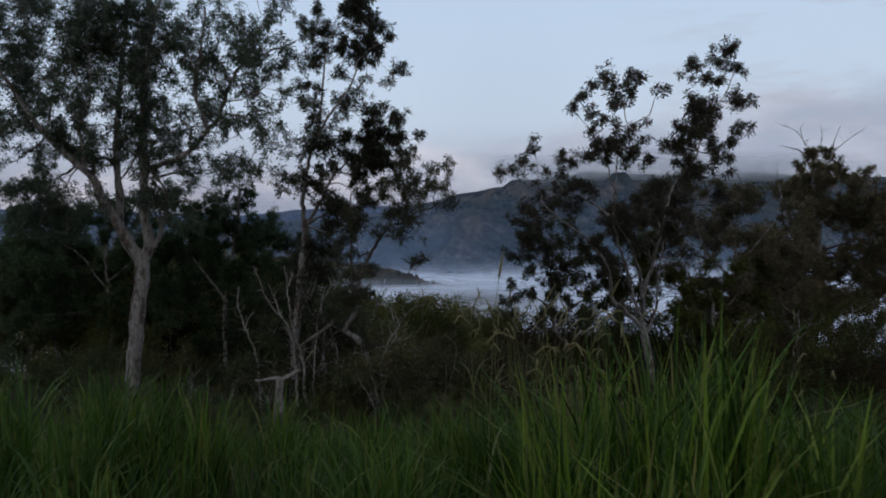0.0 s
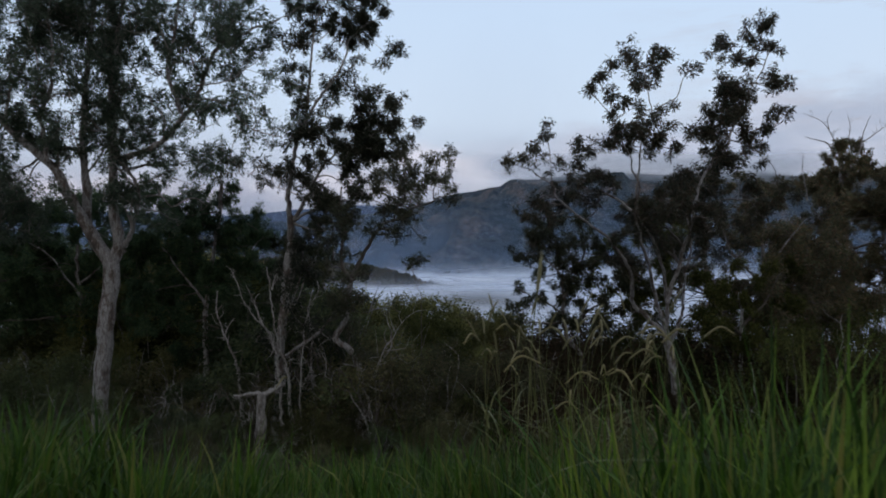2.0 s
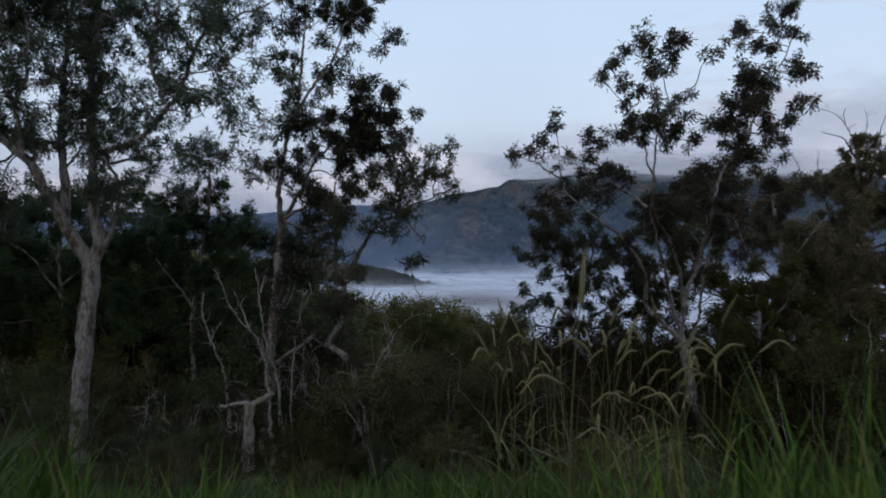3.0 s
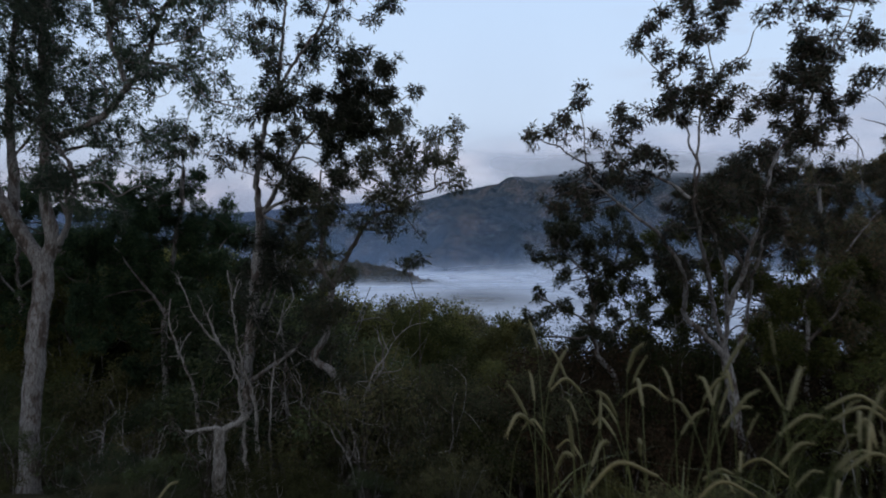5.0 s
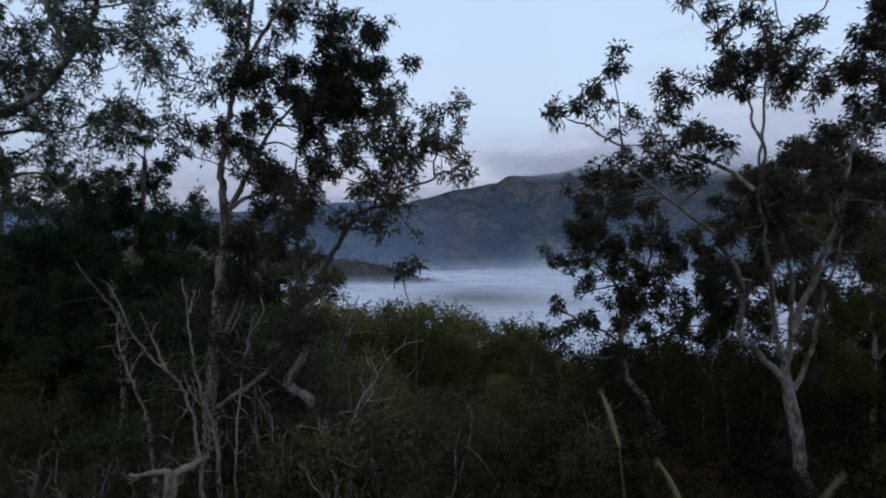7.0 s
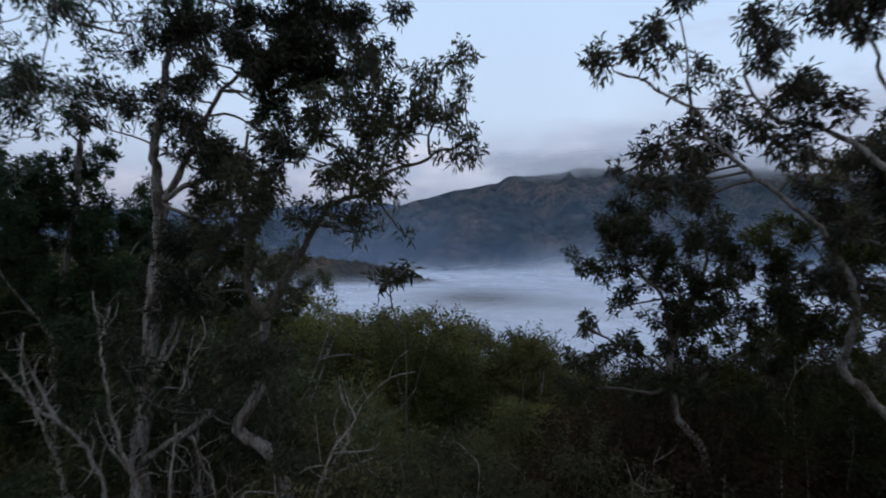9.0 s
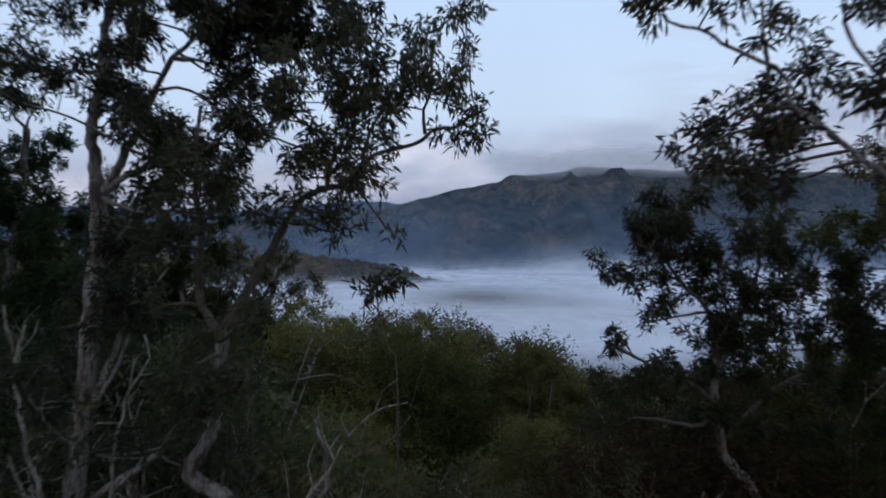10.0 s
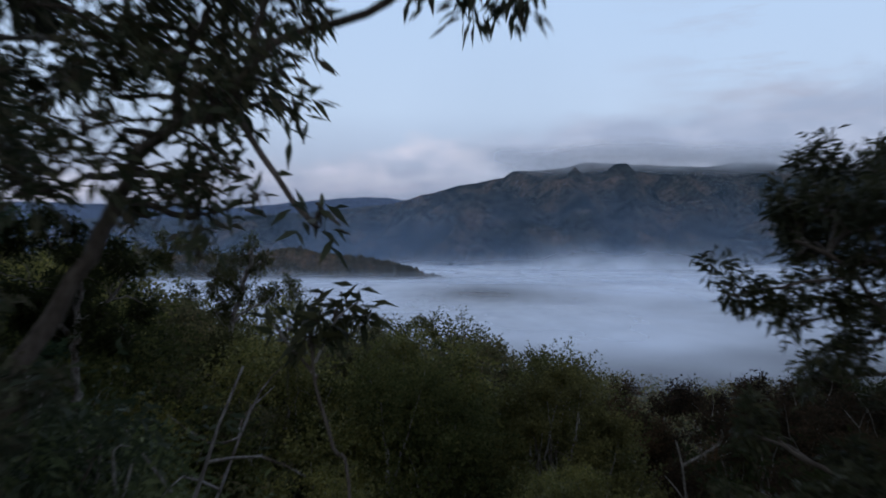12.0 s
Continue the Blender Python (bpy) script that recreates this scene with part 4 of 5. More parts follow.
clumps(gum_many, 1.2, (4.97, 14.14, 5.7, 0.20), (5.01, 13.52, 5.73, 0.19), (5.13, 13.4, 5.82, 0.15), (5.21, 14.15, 5.52, 0.20), (4.91, 14.1, 5.38, 0.14), (5.54, 14.19, 5.67, 0.14), (5.55, 13.75, 5.41, 0.07), (4.51, 14.16, 5.48, 0.07), (4.71, 14.14, 5.39, 0.08), (4.56, 13.58, 4.72, 0.17), (4.91, 14, 4.86, 0.15), (4.68, 14.07, 4.56, 0.17), (4.93, 13.93, 4.49, 0.15), (4.49, 13.82, 4.2, 0.19), (4.76, 13.63, 4.13, 0.21), (5.12, 13.67, 4.22, 0.19), (5.34, 13.58, 4.38, 0.15), (5.53, 13.45, 4.4, 0.09), (5.7, 13.87, 4.96, 0.11), (5.4, 13.63, 4.82, 0.08))
clumps(gum_many, 0.85, (4.26, 14.41, 4.22, 0.11), (4.2, 13.65, 4.05, 0.11), (5.13, 14.5, 3.86, 0.23), (5.41, 14.29, 3.92, 0.20), (4.86, 14.52, 3.82, 0.16), (5.59, 14.5, 3.68, 0.11), (3.83, 14.5, 3.21, 0.30), (4.18, 14.18, 3.35, 0.29), (4.41, 13.61, 3.14, 0.27), (5.15, 14.35, 3.2, 0.25), (3.86, 13.77, 2.72, 0.31), (4.43, 13.9, 2.63, 0.32), (5.12, 14.26, 2.65, 0.29), (3.53, 14.12, 2.73, 0.24), (5.63, 14.01, 3.26, 0.20), (3.38, 14.54, 2.47, 0.24), (3.92, 14.21, 2.28, 0.27), (4.45, 13.94, 2.28, 0.24), (5.29, 13.85, 2.81, 0.26))
clumps(gum_many, 0.6, (1.79, 13.38, 3.57, 0.11), (1.56, 13.19, 3.61, 0.09), (1.95, 13.34, 3.47, 0.10), (1.64, 13.13, 3.35, 0.08), (1.42, 13.05, 3.45, 0.06))
clumps(gum_many, 1.0, (1.53, 13.22, 2.98, 0.12), (1.42, 13.39, 2.91, 0.11), (1.13, 13, 2.78, 0.06), (1.74, 13.38, 3.14, 0.12), (1.86, 13.45, 2.88, 0.13), (1.96, 13.38, 3.03, 0.15), (2.02, 13.39, 3.31, 0.15), (1.62, 12.9, 2.61, 0.11), (1.66, 13.28, 2.73, 0.09))
fill(gum_many, 1.0, 13, (3.55, 12.95, 2.75), (0.8, 0.4, 0.5), 0.17, 1)
fill(gum_many, 1.0, 11, (4.5, 13.4, 3.9), (0.6, 0.4, 0.7), 0.17, 2)
fill(gum_many, 1.0, 7, (4.9, 13.6, 4.9), (0.5, 0.4, 0.6), 0.17, 3)
fill(gum_many, 1.0, 9, (3.0, 12.9, 3.9), (0.5, 0.3, 0.5), 0.14, 15)

# the low spreading tree on the slope
wattle = tree("small_tree", "low leafy tree with sprays over the mist", (0.75, 0.05), "leaf_broad", 0.0, None, TWIG)
limb(wattle, "trunk", 0.07, 0.04, (2.59, 15.3, -0.03), (2.39, 15.3, 0.45), (2.24, 15.3, 0.93), (2.22, 15.3, 1.36))
limb(wattle, "branch", 0.035, 0.012, (2.22, 15.3, 1.34), (2.13, 15.3, 1.72), (1.94, 15.3, 1.96), (1.72, 15.3, 2.19), (1.52, 15.3, 2.31))
limb(wattle, "branch", 0.035, 0.012, (2.23, 15.3, 1.24), (2.45, 15.37, 1.71), (2.62, 15.43, 2.11), (2.56, 15.5, 2.51))
limb(wattle, "branch", 0.035, 0.012, (2.31, 15.3, 0.69), (2.77, 15.4, 1.07), (3.21, 15.5, 1.38), (3.56, 15.6, 1.86))
limb(wattle, "branch", 0.03, 0.01, (2.26, 15.3, 0.93), (1.93, 15.2, 1.17), (1.6, 15.1, 1.34), (1.32, 15, 1.5))
clumps(wattle, 0.8, (1.75, 15.72, 2.33, 0.17), (1.72, 15.23, 2.4, 0.17), (1.66, 15.36, 2.12, 0.15), (1.86, 15.36, 2.12, 0.18), (1.61, 15.52, 1.95, 0.14), (1.84, 15.45, 1.85, 0.16), (1.96, 15.48, 2.64, 0.12), (1.65, 15.67, 2.42, 0.09), (1.86, 15.2, 2.28, 0.17))
clumps(wattle, 1.2, (1.62, 15.5, 2.32, 0.22), (2.1, 15.4, 2.4, 0.21), (2.34, 14.92, 2.31, 0.21), (1.36, 15.55, 2.1, 0.13), (2.38, 15.77, 1.86, 0.18), (1.78, 15.65, 1.66, 0.11), (1.4, 15.5, 1.45, 0.13), (2.11, 15.3, 1.54, 0.19), (2.38, 15.12, 1.49, 0.16), (1.67, 15.11, 1.32, 0.17), (1.46, 15.15, 1.14, 0.20), (2.31, 15.45, 1.21, 0.19), (2.61, 15.39, 1.14, 0.16), (2.79, 15.16, 1.65, 0.16), (3.05, 14.99, 1.75, 0.17), (3.32, 15.13, 1.49, 0.17), (2.87, 14.92, 1.26, 0.15), (3.32, 15.36, 1.06, 0.16), (2, 15.52, 0.88, 0.22), (1.3, 15.18, 0.85, 0.16))
clumps(wattle, 1.2, (2.35, 15, 0.87, 0.21), (2.93, 15.11, 0.75, 0.19), (3.44, 15.35, 1.95, 0.21), (1.77, 15.63, 2.64, 0.15), (2.23, 15.84, 2.77, 0.15), (2.52, 15.36, 2.67, 0.19), (2.99, 15.86, 2.27, 0.20), (3.83, 15.65, 1.53, 0.21), (3.66, 15.42, 1.07, 0.19), (3.08, 15.35, 2.11, 0.19))
fill(wattle, 0.8, 10, (2.25, 15.2, 1.85), (0.5, 0.35, 0.55), 0.16, 13)

# the dark rounded tree behind the slender gum
dark_tree = tree("dark_tree", "dense dark-green tree behind the gums", (1.2, 0.06), "leaf_deep")
limb(dark_tree, "trunk", 0.1, 0.05, (-5.15, 17.8, -1.4), (-5.12, 17.8, -0.37), (-5.17, 17.8, 0.66), (-5.07, 17.8, 1.7), (-4.9, 17.8, 2.73), (-4.84, 17.8, 3.64))
limb(dark_tree, "branch", 0.05, 0.015, (-5.15, 17.8, 0.92), (-5.74, 17.8, 1.7), (-6.13, 17.8, 2.22))
limb(dark_tree, "branch", 0.05, 0.015, (-5.12, 17.8, 1.18), (-4.45, 17.8, 1.83), (-3.93, 17.8, 2.47))
clumps(dark_tree, 0.85, (-6, 17.79, 0.67, 0.52), (-5.08, 18.21, 0.47, 0.58), (-4.02, 17.64, 0.68, 0.51), (-5.74, 18.19, 0.04, 0.53), (-4.43, 17.72, 0.03, 0.51), (-6.32, 17.29, 1.34, 0.43), (-3.43, 17.87, 1.05, 0.34), (-5.08, 18.19, 3.5, 0.27), (-4.3, 17.3, 2.85, 0.24), (-5.24, 17.65, 2.92, 0.51), (-4.67, 17.65, 2.41, 0.56), (-6.13, 18.56, 2.49, 0.54), (-4.11, 18.67, 2.49, 0.46), (-4.13, 17.55, 1.9, 0.46), (-5.74, 18.6, 1.88, 0.60), (-6.47, 18.38, 2.08, 0.48), (-4.83, 17.32, 1.52, 0.55), (-3.76, 17.73, 1.76, 0.33), (-4.25, 17.05, 1.23, 0.44), (-6.08, 18.43, 1.14, 0.54))
clumps(dark_tree, 0.85, (-4.93, 18.12, 3.93, 0.13))
clumps(dark_tree, 0.6, (-5.19, 18.06, 3.96, 0.18), (-4.93, 17.95, 3.28, 0.36), (-5.46, 17.8, 3.05, 0.43), (-4.59, 17.88, 2.76, 0.35), (-5.22, 17.68, 2.38, 0.50), (-5.64, 17.12, 2.56, 0.43), (-4.26, 17.71, 2.38, 0.35))

# the bushy trees at the far side
far_gum = tree("gum_tree", "bushy dark gum tree with bare twigs at the top", (1.2, 0.07), "leaf_bronze")
limb(far_gum, "trunk", 0.14, 0.06, (10.72, 20.5, -1.97), (10.65, 20.5, -0.18), (10.42, 20.5, 1.32), (10.27, 20.5, 2.82), (10.2, 20.5, 4.02), (10.16, 20.5, 4.77))
limb(far_gum, "branch", 0.05, 0.006, (10.19, 20.5, 4.32), (9.9, 20.5, 4.77), (9.6, 20.5, 4.95), (9.23, 20.5, 5.04))
limb(far_gum, "branch", 0.05, 0.006, (10.22, 20.5, 4.17), (10.58, 20.5, 4.69), (10.73, 20.5, 5.14), (10.91, 20.5, 5.59))
limb(far_gum, "branch", 0.05, 0.01, (10.27, 20.5, 2.82), (11.02, 20.5, 3.57), (11.62, 20.5, 4.02))
limb(far_gum, "branch", 0.05, 0.01, (10.35, 20.5, 2.07), (9.67, 20.5, 2.82), (9.23, 20.5, 3.57))
limb(far_gum, "dead_branch", 0.03, 0.006, (9.3, 20.5, 3.42), (9.23, 20.5, 4.02), (9.2, 20.5, 4.62))
limb(far_gum, "dead_branch", 0.02, 0.005, (10.19, 20.5, 4.54), (9.86, 20.5, 5.22), (9.59, 20.5, 5.49), (9.23, 20.5, 5.61))
limb(far_gum, "dead_branch", 0.02, 0.005, (10.25, 20.5, 4.54), (10.4, 20.5, 5.22), (10.34, 20.5, 5.58))
limb(far_gum, "dead_branch", 0.02, 0.005, (10.67, 20.5, 4.89), (11.15, 20.5, 5.22), (11.63, 20.5, 5.58))
limb(far_gum, "dead_branch", 0.015, 0.004, (9.86, 20.5, 5.22), (9.8, 20.5, 5.49), (9.92, 20.5, 5.7))
clumps(far_gum, 1.0, (8.95, 19.31, 0.81, 0.56), (10.26, 19.64, 0.79, 0.63), (12.16, 21.16, 0.67, 0.71), (9.42, 19.41, 0.1, 0.57), (10.76, 19.52, -0.06, 0.63), (8.06, 19.54, 3.5, 0.37), (9.02, 21.41, 2.22, 0.56), (8.14, 19.73, 1.07, 0.52), (9.43, 19.36, 4.59, 0.31), (10.86, 21.32, 4.8, 0.30), (10.23, 19.59, 4.22, 0.36), (11.8, 21.33, 4.13, 0.42), (10.19, 20.92, 3.9, 0.46), (9.6, 21.31, 3.7, 0.41), (11.47, 21.59, 3.17, 0.63), (9.92, 20.69, 2.83, 0.54), (12.05, 21.22, 2.92, 0.62), (8.42, 19.39, 2.64, 0.51), (10.61, 21.14, 1.91, 0.56), (11.34, 20.53, 1.77, 0.54))
clumps(far_gum, 1.0, (9.47, 21.02, 1.61, 0.49), (11.78, 19.56, 3.5, 0.64), (13.52, 21.1, 2.53, 0.85), (12.87, 21.54, 1.59, 0.79))
fill(far_gum, 0.9, 34, (10.3, 20.3, 2.2), (2.3, 0.8, 2.0), 0.42, 4)

left_gum = tree("small_tree", "blue-green young tree on the slope", (1.0, 0.075), "leaf_blue")
limb(left_gum, "trunk", 0.09, 0.04, (-11.06, 21.5, -1.86), (-11.09, 21.5, -0.29), (-11.22, 21.5, 0.97), (-11.28, 21.5, 2.38), (-11.25, 21.5, 2.85))
limb(left_gum, "branch", 0.04, 0.01, (-11.19, 21.5, 0.65), (-10.43, 21.5, 1.44), (-9.96, 21.5, 2.22))
limb(left_gum, "branch", 0.04, 0.01, (-11.19, 21.5, 0.97), (-11.85, 21.5, 1.75), (-12.48, 21.5, 2.22))
clumps(left_gum, 1.1, (-11.25, 20.45, -0.17, 0.60), (-10.38, 21.08, -0.39, 0.68), (-9.24, 21.65, -0.31, 0.70), (-8.06, 22.29, -0.55, 0.65), (-12.41, 20.88, 0.7, 0.67), (-8.84, 20.73, 0.86, 0.51), (-11.58, 20.9, 2.45, 0.52), (-11.05, 21.78, 2.46, 0.54), (-10.5, 22.11, 1.98, 0.55), (-11.31, 21.24, 1.6, 0.62), (-11.98, 21.18, 0.98, 0.56), (-10.31, 21.25, 0.98, 0.62), (-9.56, 21.14, 1.53, 0.46), (-8.31, 21.3, 1.52, 0.50), (-12.33, 20.5, 2.22, 0.67), (-11.22, 21.5, 0.34, 0.63), (-10.34, 22.64, 0.24, 0.60), (-8.46, 21.29, 0.59, 0.56), (-7.82, 22.09, 0.28, 0.58))

left_dark = tree("small_tree", "dense shadowy green tree on the slope", (1.2, 0.075), "leaf_deep")
limb(left_dark, "trunk", 0.08, 0.04, (-8.49, 19, -1.38), (-8.46, 19, 0.01), (-8.56, 19, 1.11), (-8.52, 19, 2.22), (-8.49, 19, 2.77))
limb(left_dark, "branch", 0.04, 0.01, (-8.52, 19, 1.11), (-9.18, 19, 1.94), (-9.74, 19, 2.36))
limb(left_dark, "branch", 0.04, 0.01, (-8.52, 19, 1.39), (-7.66, 19, 2.08), (-6.97, 19, 2.49))
clumps(left_dark, 0.7, (-8.45, 18.32, 2.55, 0.43), (-9.66, 19.38, 2.22, 0.51), (-10.29, 19.51, 2.36, 0.46), (-8.09, 19.35, 2.36, 0.48), (-7.12, 19.03, 2.49, 0.47), (-6.41, 18.97, 2.77, 0.41), (-9.19, 19.29, 1.52, 0.56), (-8.43, 19.79, 1.5, 0.58), (-6.84, 18.3, 1.68, 0.53), (-9.7, 18.19, 1.69, 0.53), (-10.99, 19.5, 2.08, 0.51), (-10.03, 19.83, 0.77, 0.64), (-8.37, 19.03, 0.69, 0.61), (-7.2, 18.89, 0.84, 0.55), (-11.52, 19.44, 1.37, 0.62), (-10.2, 18.37, 0.61, 0.59), (-6.26, 18.53, 3.16, 0.30))
fill(left_dark, 0.6, 15, (-8.6, 19.2, 3.1), (2.4, 0.8, 0.7), 0.36, 12)
fill(left_dark, 0.8, 22, (-8.9, 19.3, 2.1), (2.7, 0.8, 1.4), 0.42, 5)

# the thin pale gum on the slope beyond
slope_gum = tree("gum_tree", "thin pale gum with yellow-green leaves on the slope", (0.8, 0.066), "leaf_lime", 1.2, PALE_TWIG)
limb(slope_gum, "trunk", 0.085, 0.05, (-3.92, 25.5, -0.48), (-3.86, 25.5, 0.34), (-3.82, 25.5, 0.85), (-3.7, 25.5, 1.31), (-3.57, 25.5, 1.77), (-3.5, 25.5, 2.13))
limb(slope_gum, "branch", 0.04, 0.012, (-3.81, 25.5, 0.85), (-3.63, 25.5, 1.05), (-3.24, 25.5, 1.21), (-3.04, 25.5, 1.41))
limb(slope_gum, "branch", 0.04, 0.012, (-3.71, 25.5, 1.26), (-3.96, 25.5, 1.57), (-4.24, 25.5, 1.67))
limb(slope_gum, "branch", 0.03, 0.01, (-3.55, 25.5, 1.79), (-3.33, 25.65, 1.97), (-3.1, 25.8, 2.02))
clumps(slope_gum, 0.7, (-3.47, 25.2, 2.18, 0.26), (-3.88, 25.59, 2.02, 0.25), (-3.2, 25.31, 2.03, 0.24), (-4.08, 25.23, 1.78, 0.26), (-4.43, 25.69, 1.4, 0.25), (-3.14, 25.95, 1.54, 0.23), (-2.79, 25.3, 1.32, 0.20), (-3.4, 25.71, 1.35, 0.19), (-3.98, 25.41, 1.37, 0.18), (-3.75, 25.85, 1.7, 0.19), (-4.55, 25.58, 2.18, 0.31), (-4.89, 25.27, 1.98, 0.30), (-5.07, 25.22, 2.28, 0.26), (-4.6, 25.02, 2.33, 0.24))

left_bush = tree("small_tree", "dense dark bushy tree on the falling slope", (1.2, 0.06), "leaf_bottle")
limb(left_bush, "trunk", 0.07, 0.04, (-3.48, 19, 0.33), (-3.5, 19, 0.86), (-3.51, 19, 1.4), (-3.49, 19, 1.93), (-3.5, 19, 2.19))
limb(left_bush, "branch", 0.035, 0.012, (-3.5, 19, 1.4), (-3.77, 19, 1.71), (-3.92, 19, 1.93))
limb(left_bush, "branch", 0.035, 0.012, (-3.5, 19, 1.5), (-3.18, 19, 1.77), (-2.97, 19, 1.98))
clumps(left_bush, 0.55, (-4.06, 18.97, 2.3, 0.30), (-3.6, 18.84, 2.32, 0.28), (-3.1, 18.54, 2.3, 0.26), (-2.91, 18.8, 2.17, 0.23), (-3.84, 18.75, 1.94, 0.31), (-3.75, 19.38, 1.96, 0.34), (-2.93, 18.5, 1.93, 0.27), (-3.17, 19.69, 1.77, 0.23), (-3.86, 18.97, 1.56, 0.32), (-3.46, 19.14, 1.54, 0.32), (-2.93, 18.96, 1.51, 0.26), (-4.69, 19.47, 2.07, 0.34))

# the broad-leaved sapling at the brow
sapling = tree("sapling", "leggy sapling with long drooping leaves", (0.7, 0.09), "leaf_broad")
limb(sapling, "trunk", 0.012, 0.008, (-0.4, 15, 1.11), (-0.47, 15, 1.47), (-0.54, 15, 1.73), (-0.56, 15, 1.87))
limb(sapling, "branch", 0.008, 0.004, (-0.55, 15, 1.82), (-0.46, 15, 2), (-0.37, 15, 2.07))
limb(sapling, "branch", 0.012, 0.005, (-0.54, 15, 1.76), (-0.66, 15, 1.89), (-0.72, 15, 1.98))
clumps(sapling, 1.1, (-0.4, 15.08, 2.03, 0.06), (-0.47, 15.01, 2.01, 0.05), (-0.54, 15, 1.99, 0.06), (-0.62, 15.05, 1.94, 0.06), (-0.7, 15.09, 1.9, 0.04), (-0.56, 14.98, 1.89, 0.05), (-0.36, 15.06, 1.96, 0.04))

# the thick scrubby trees on the falling slope
scrub_tree = tree("small_tree", "thick brown-green scrubby tree on the slope", (1.2, 0.066), "leaf_bronze")
limb(scrub_tree, "trunk", 0.08, 0.04, (6.52, 16.8, -0.22), (6.5, 16.8, 0.75), (6.58, 16.8, 1.73), (6.5, 16.8, 2.7), (6.4, 16.8, 3.31))
limb(scrub_tree, "branch", 0.04, 0.012, (6.55, 16.8, 1.48), (5.91, 16.8, 2.21), (5.67, 16.8, 2.94))
limb(scrub_tree, "branch", 0.04, 0.012, (6.55, 16.8, 1.73), (7.13, 16.8, 2.46), (7.5, 16.8, 2.82))
clumps(scrub_tree, 0.5, (5.38, 17.81, 3.25, 0.47), (6.13, 16.73, 2.21, 0.48), (5.22, 16.21, 1.51, 0.40), (6.17, 16.22, 1.51, 0.47), (7.47, 17.28, 2.09, 0.50), (8.18, 17.19, 1.84, 0.50), (6.03, 17.81, 0.92, 0.47), (7.86, 17.58, 0.56, 0.51), (6.41, 16.23, 0.45, 0.42), (4.96, 16.12, 0.81, 0.35), (7.6, 16.27, 2.92, 0.40), (5.43, 16.11, 3.49, 0.42), (6.83, 17.25, 3.4, 0.50), (6.08, 17.59, 2.73, 0.51), (7.14, 17.68, 2.47, 0.51), (7.19, 16.26, 2.39, 0.42), (5.31, 17.6, 2.6, 0.38), (6.83, 16.39, 1.62, 0.43), (7.54, 16.63, 1.25, 0.48), (6.48, 17.3, 3.09, 0.45))
clumps(scrub_tree, 0.5, (4.54, 15.89, 2.21, 0.28), (6.39, 15.9, 1.06, 0.41), (6.18, 17.53, 0.43, 0.38))

scrub_dark = tree("small_tree", "thick dark scrubby tree with a rounded head", (1.3, 0.06), "leaf_bottle", 0.0, None, TWIG)
limb(scrub_dark, "trunk", 0.07, 0.04, (5.69, 15.6, -0.42), (5.68, 15.6, 0.07), (5.63, 15.6, 0.72), (5.61, 15.6, 1.37))
limb(scrub_dark, "branch", 0.04, 0.012, (5.64, 15.6, 0.56), (5.2, 15.6, 1.05), (5.04, 15.6, 1.29))
limb(scrub_dark, "branch", 0.04, 0.012, (5.64, 15.6, 0.72), (6.1, 15.6, 1.21), (6.34, 15.6, 1.7))
clumps(scrub_dark, 0.42, (2.64, 15.51, 1.54, 0.27), (3.15, 15.6, 1.62, 0.27), (3.7, 15.91, 1.69, 0.28), (4.26, 16.05, 1.92, 0.28), (4.15, 15.11, 1.8, 0.31), (2.96, 15.57, 1.07, 0.33), (3.61, 15.71, 1.17, 0.33), (4.24, 15.78, 1.22, 0.33), (3.17, 15.39, 2.29, 0.25), (3.89, 15.92, 2.42, 0.28), (4.6, 16.44, 2.59, 0.30), (2.93, 15.65, 2, 0.21))
clumps(scrub_dark, 0.65, (4.83, 15.69, 0.87, 0.33), (4.59, 14.84, 1.66, 0.23), (5.76, 15.15, 0.47, 0.39), (5.79, 15.93, 1.35, 0.42), (4.78, 14.83, 1.28, 0.33), (6.55, 16.37, 1.13, 0.45), (6.13, 16.42, 0.74, 0.52), (4.72, 14.79, 0.8, 0.39), (6.88, 16.48, 1.74, 0.39), (5.71, 15.35, 1.71, 0.29), (6.59, 16.14, 0.64, 0.51), (5.63, 16.11, 0.31, 0.43))
fill(scrub_tree, 0.5, 16, (6.6, 17.1, 0.6), (2.3, 0.6, 0.7), 0.4, 14)
fill(scrub_dark, 0.6, 7, (4.2, 15.7, 1.9), (0.8, 0.4, 0.9), 0.25, 11)

# the bare twiggy bush at the brow
bare_bush = tree("dead_shrub", "bare grey twiggy dead shrub", (0, 0), "leaf_dark")
limb(bare_bush, "trunk", 0.03, 0.016, (-1.2, 14.6, -0.09), (-1.14, 14.6, 0.24), (-1.05, 14.6, 0.44), (-0.92, 14.6, 0.59))
limb(bare_bush, "branch", 0.016, 0.005, (-0.94, 14.6, 0.58), (-0.85, 14.6, 0.71), (-0.93, 14.6, 0.92), (-0.97, 14.6, 1.1))
limb(bare_bush, "branch", 0.014, 0.004, (-1.07, 14.6, 0.4), (-0.79, 14.53, 0.44), (-0.64, 14.47, 0.49), (-0.61, 14.4, 0.64))
limb(bare_bush, "branch", 0.014, 0.004, (-0.9, 14.6, 0.61), (-0.74, 14.63, 0.89), (-0.53, 14.67, 1.07), (-0.31, 14.7, 1.12))
limb(bare_bush, "branch", 0.01, 0.004, (-1.12, 14.6, 0.29), (-1.26, 14.5, 0.3), (-1.31, 14.4, 0.28))
limb(bare_bush, "branch", 0.01, 0.004, (-1, 14.6, 0.52), (-1.06, 14.7, 0.65), (-1.03, 14.8, 0.78))
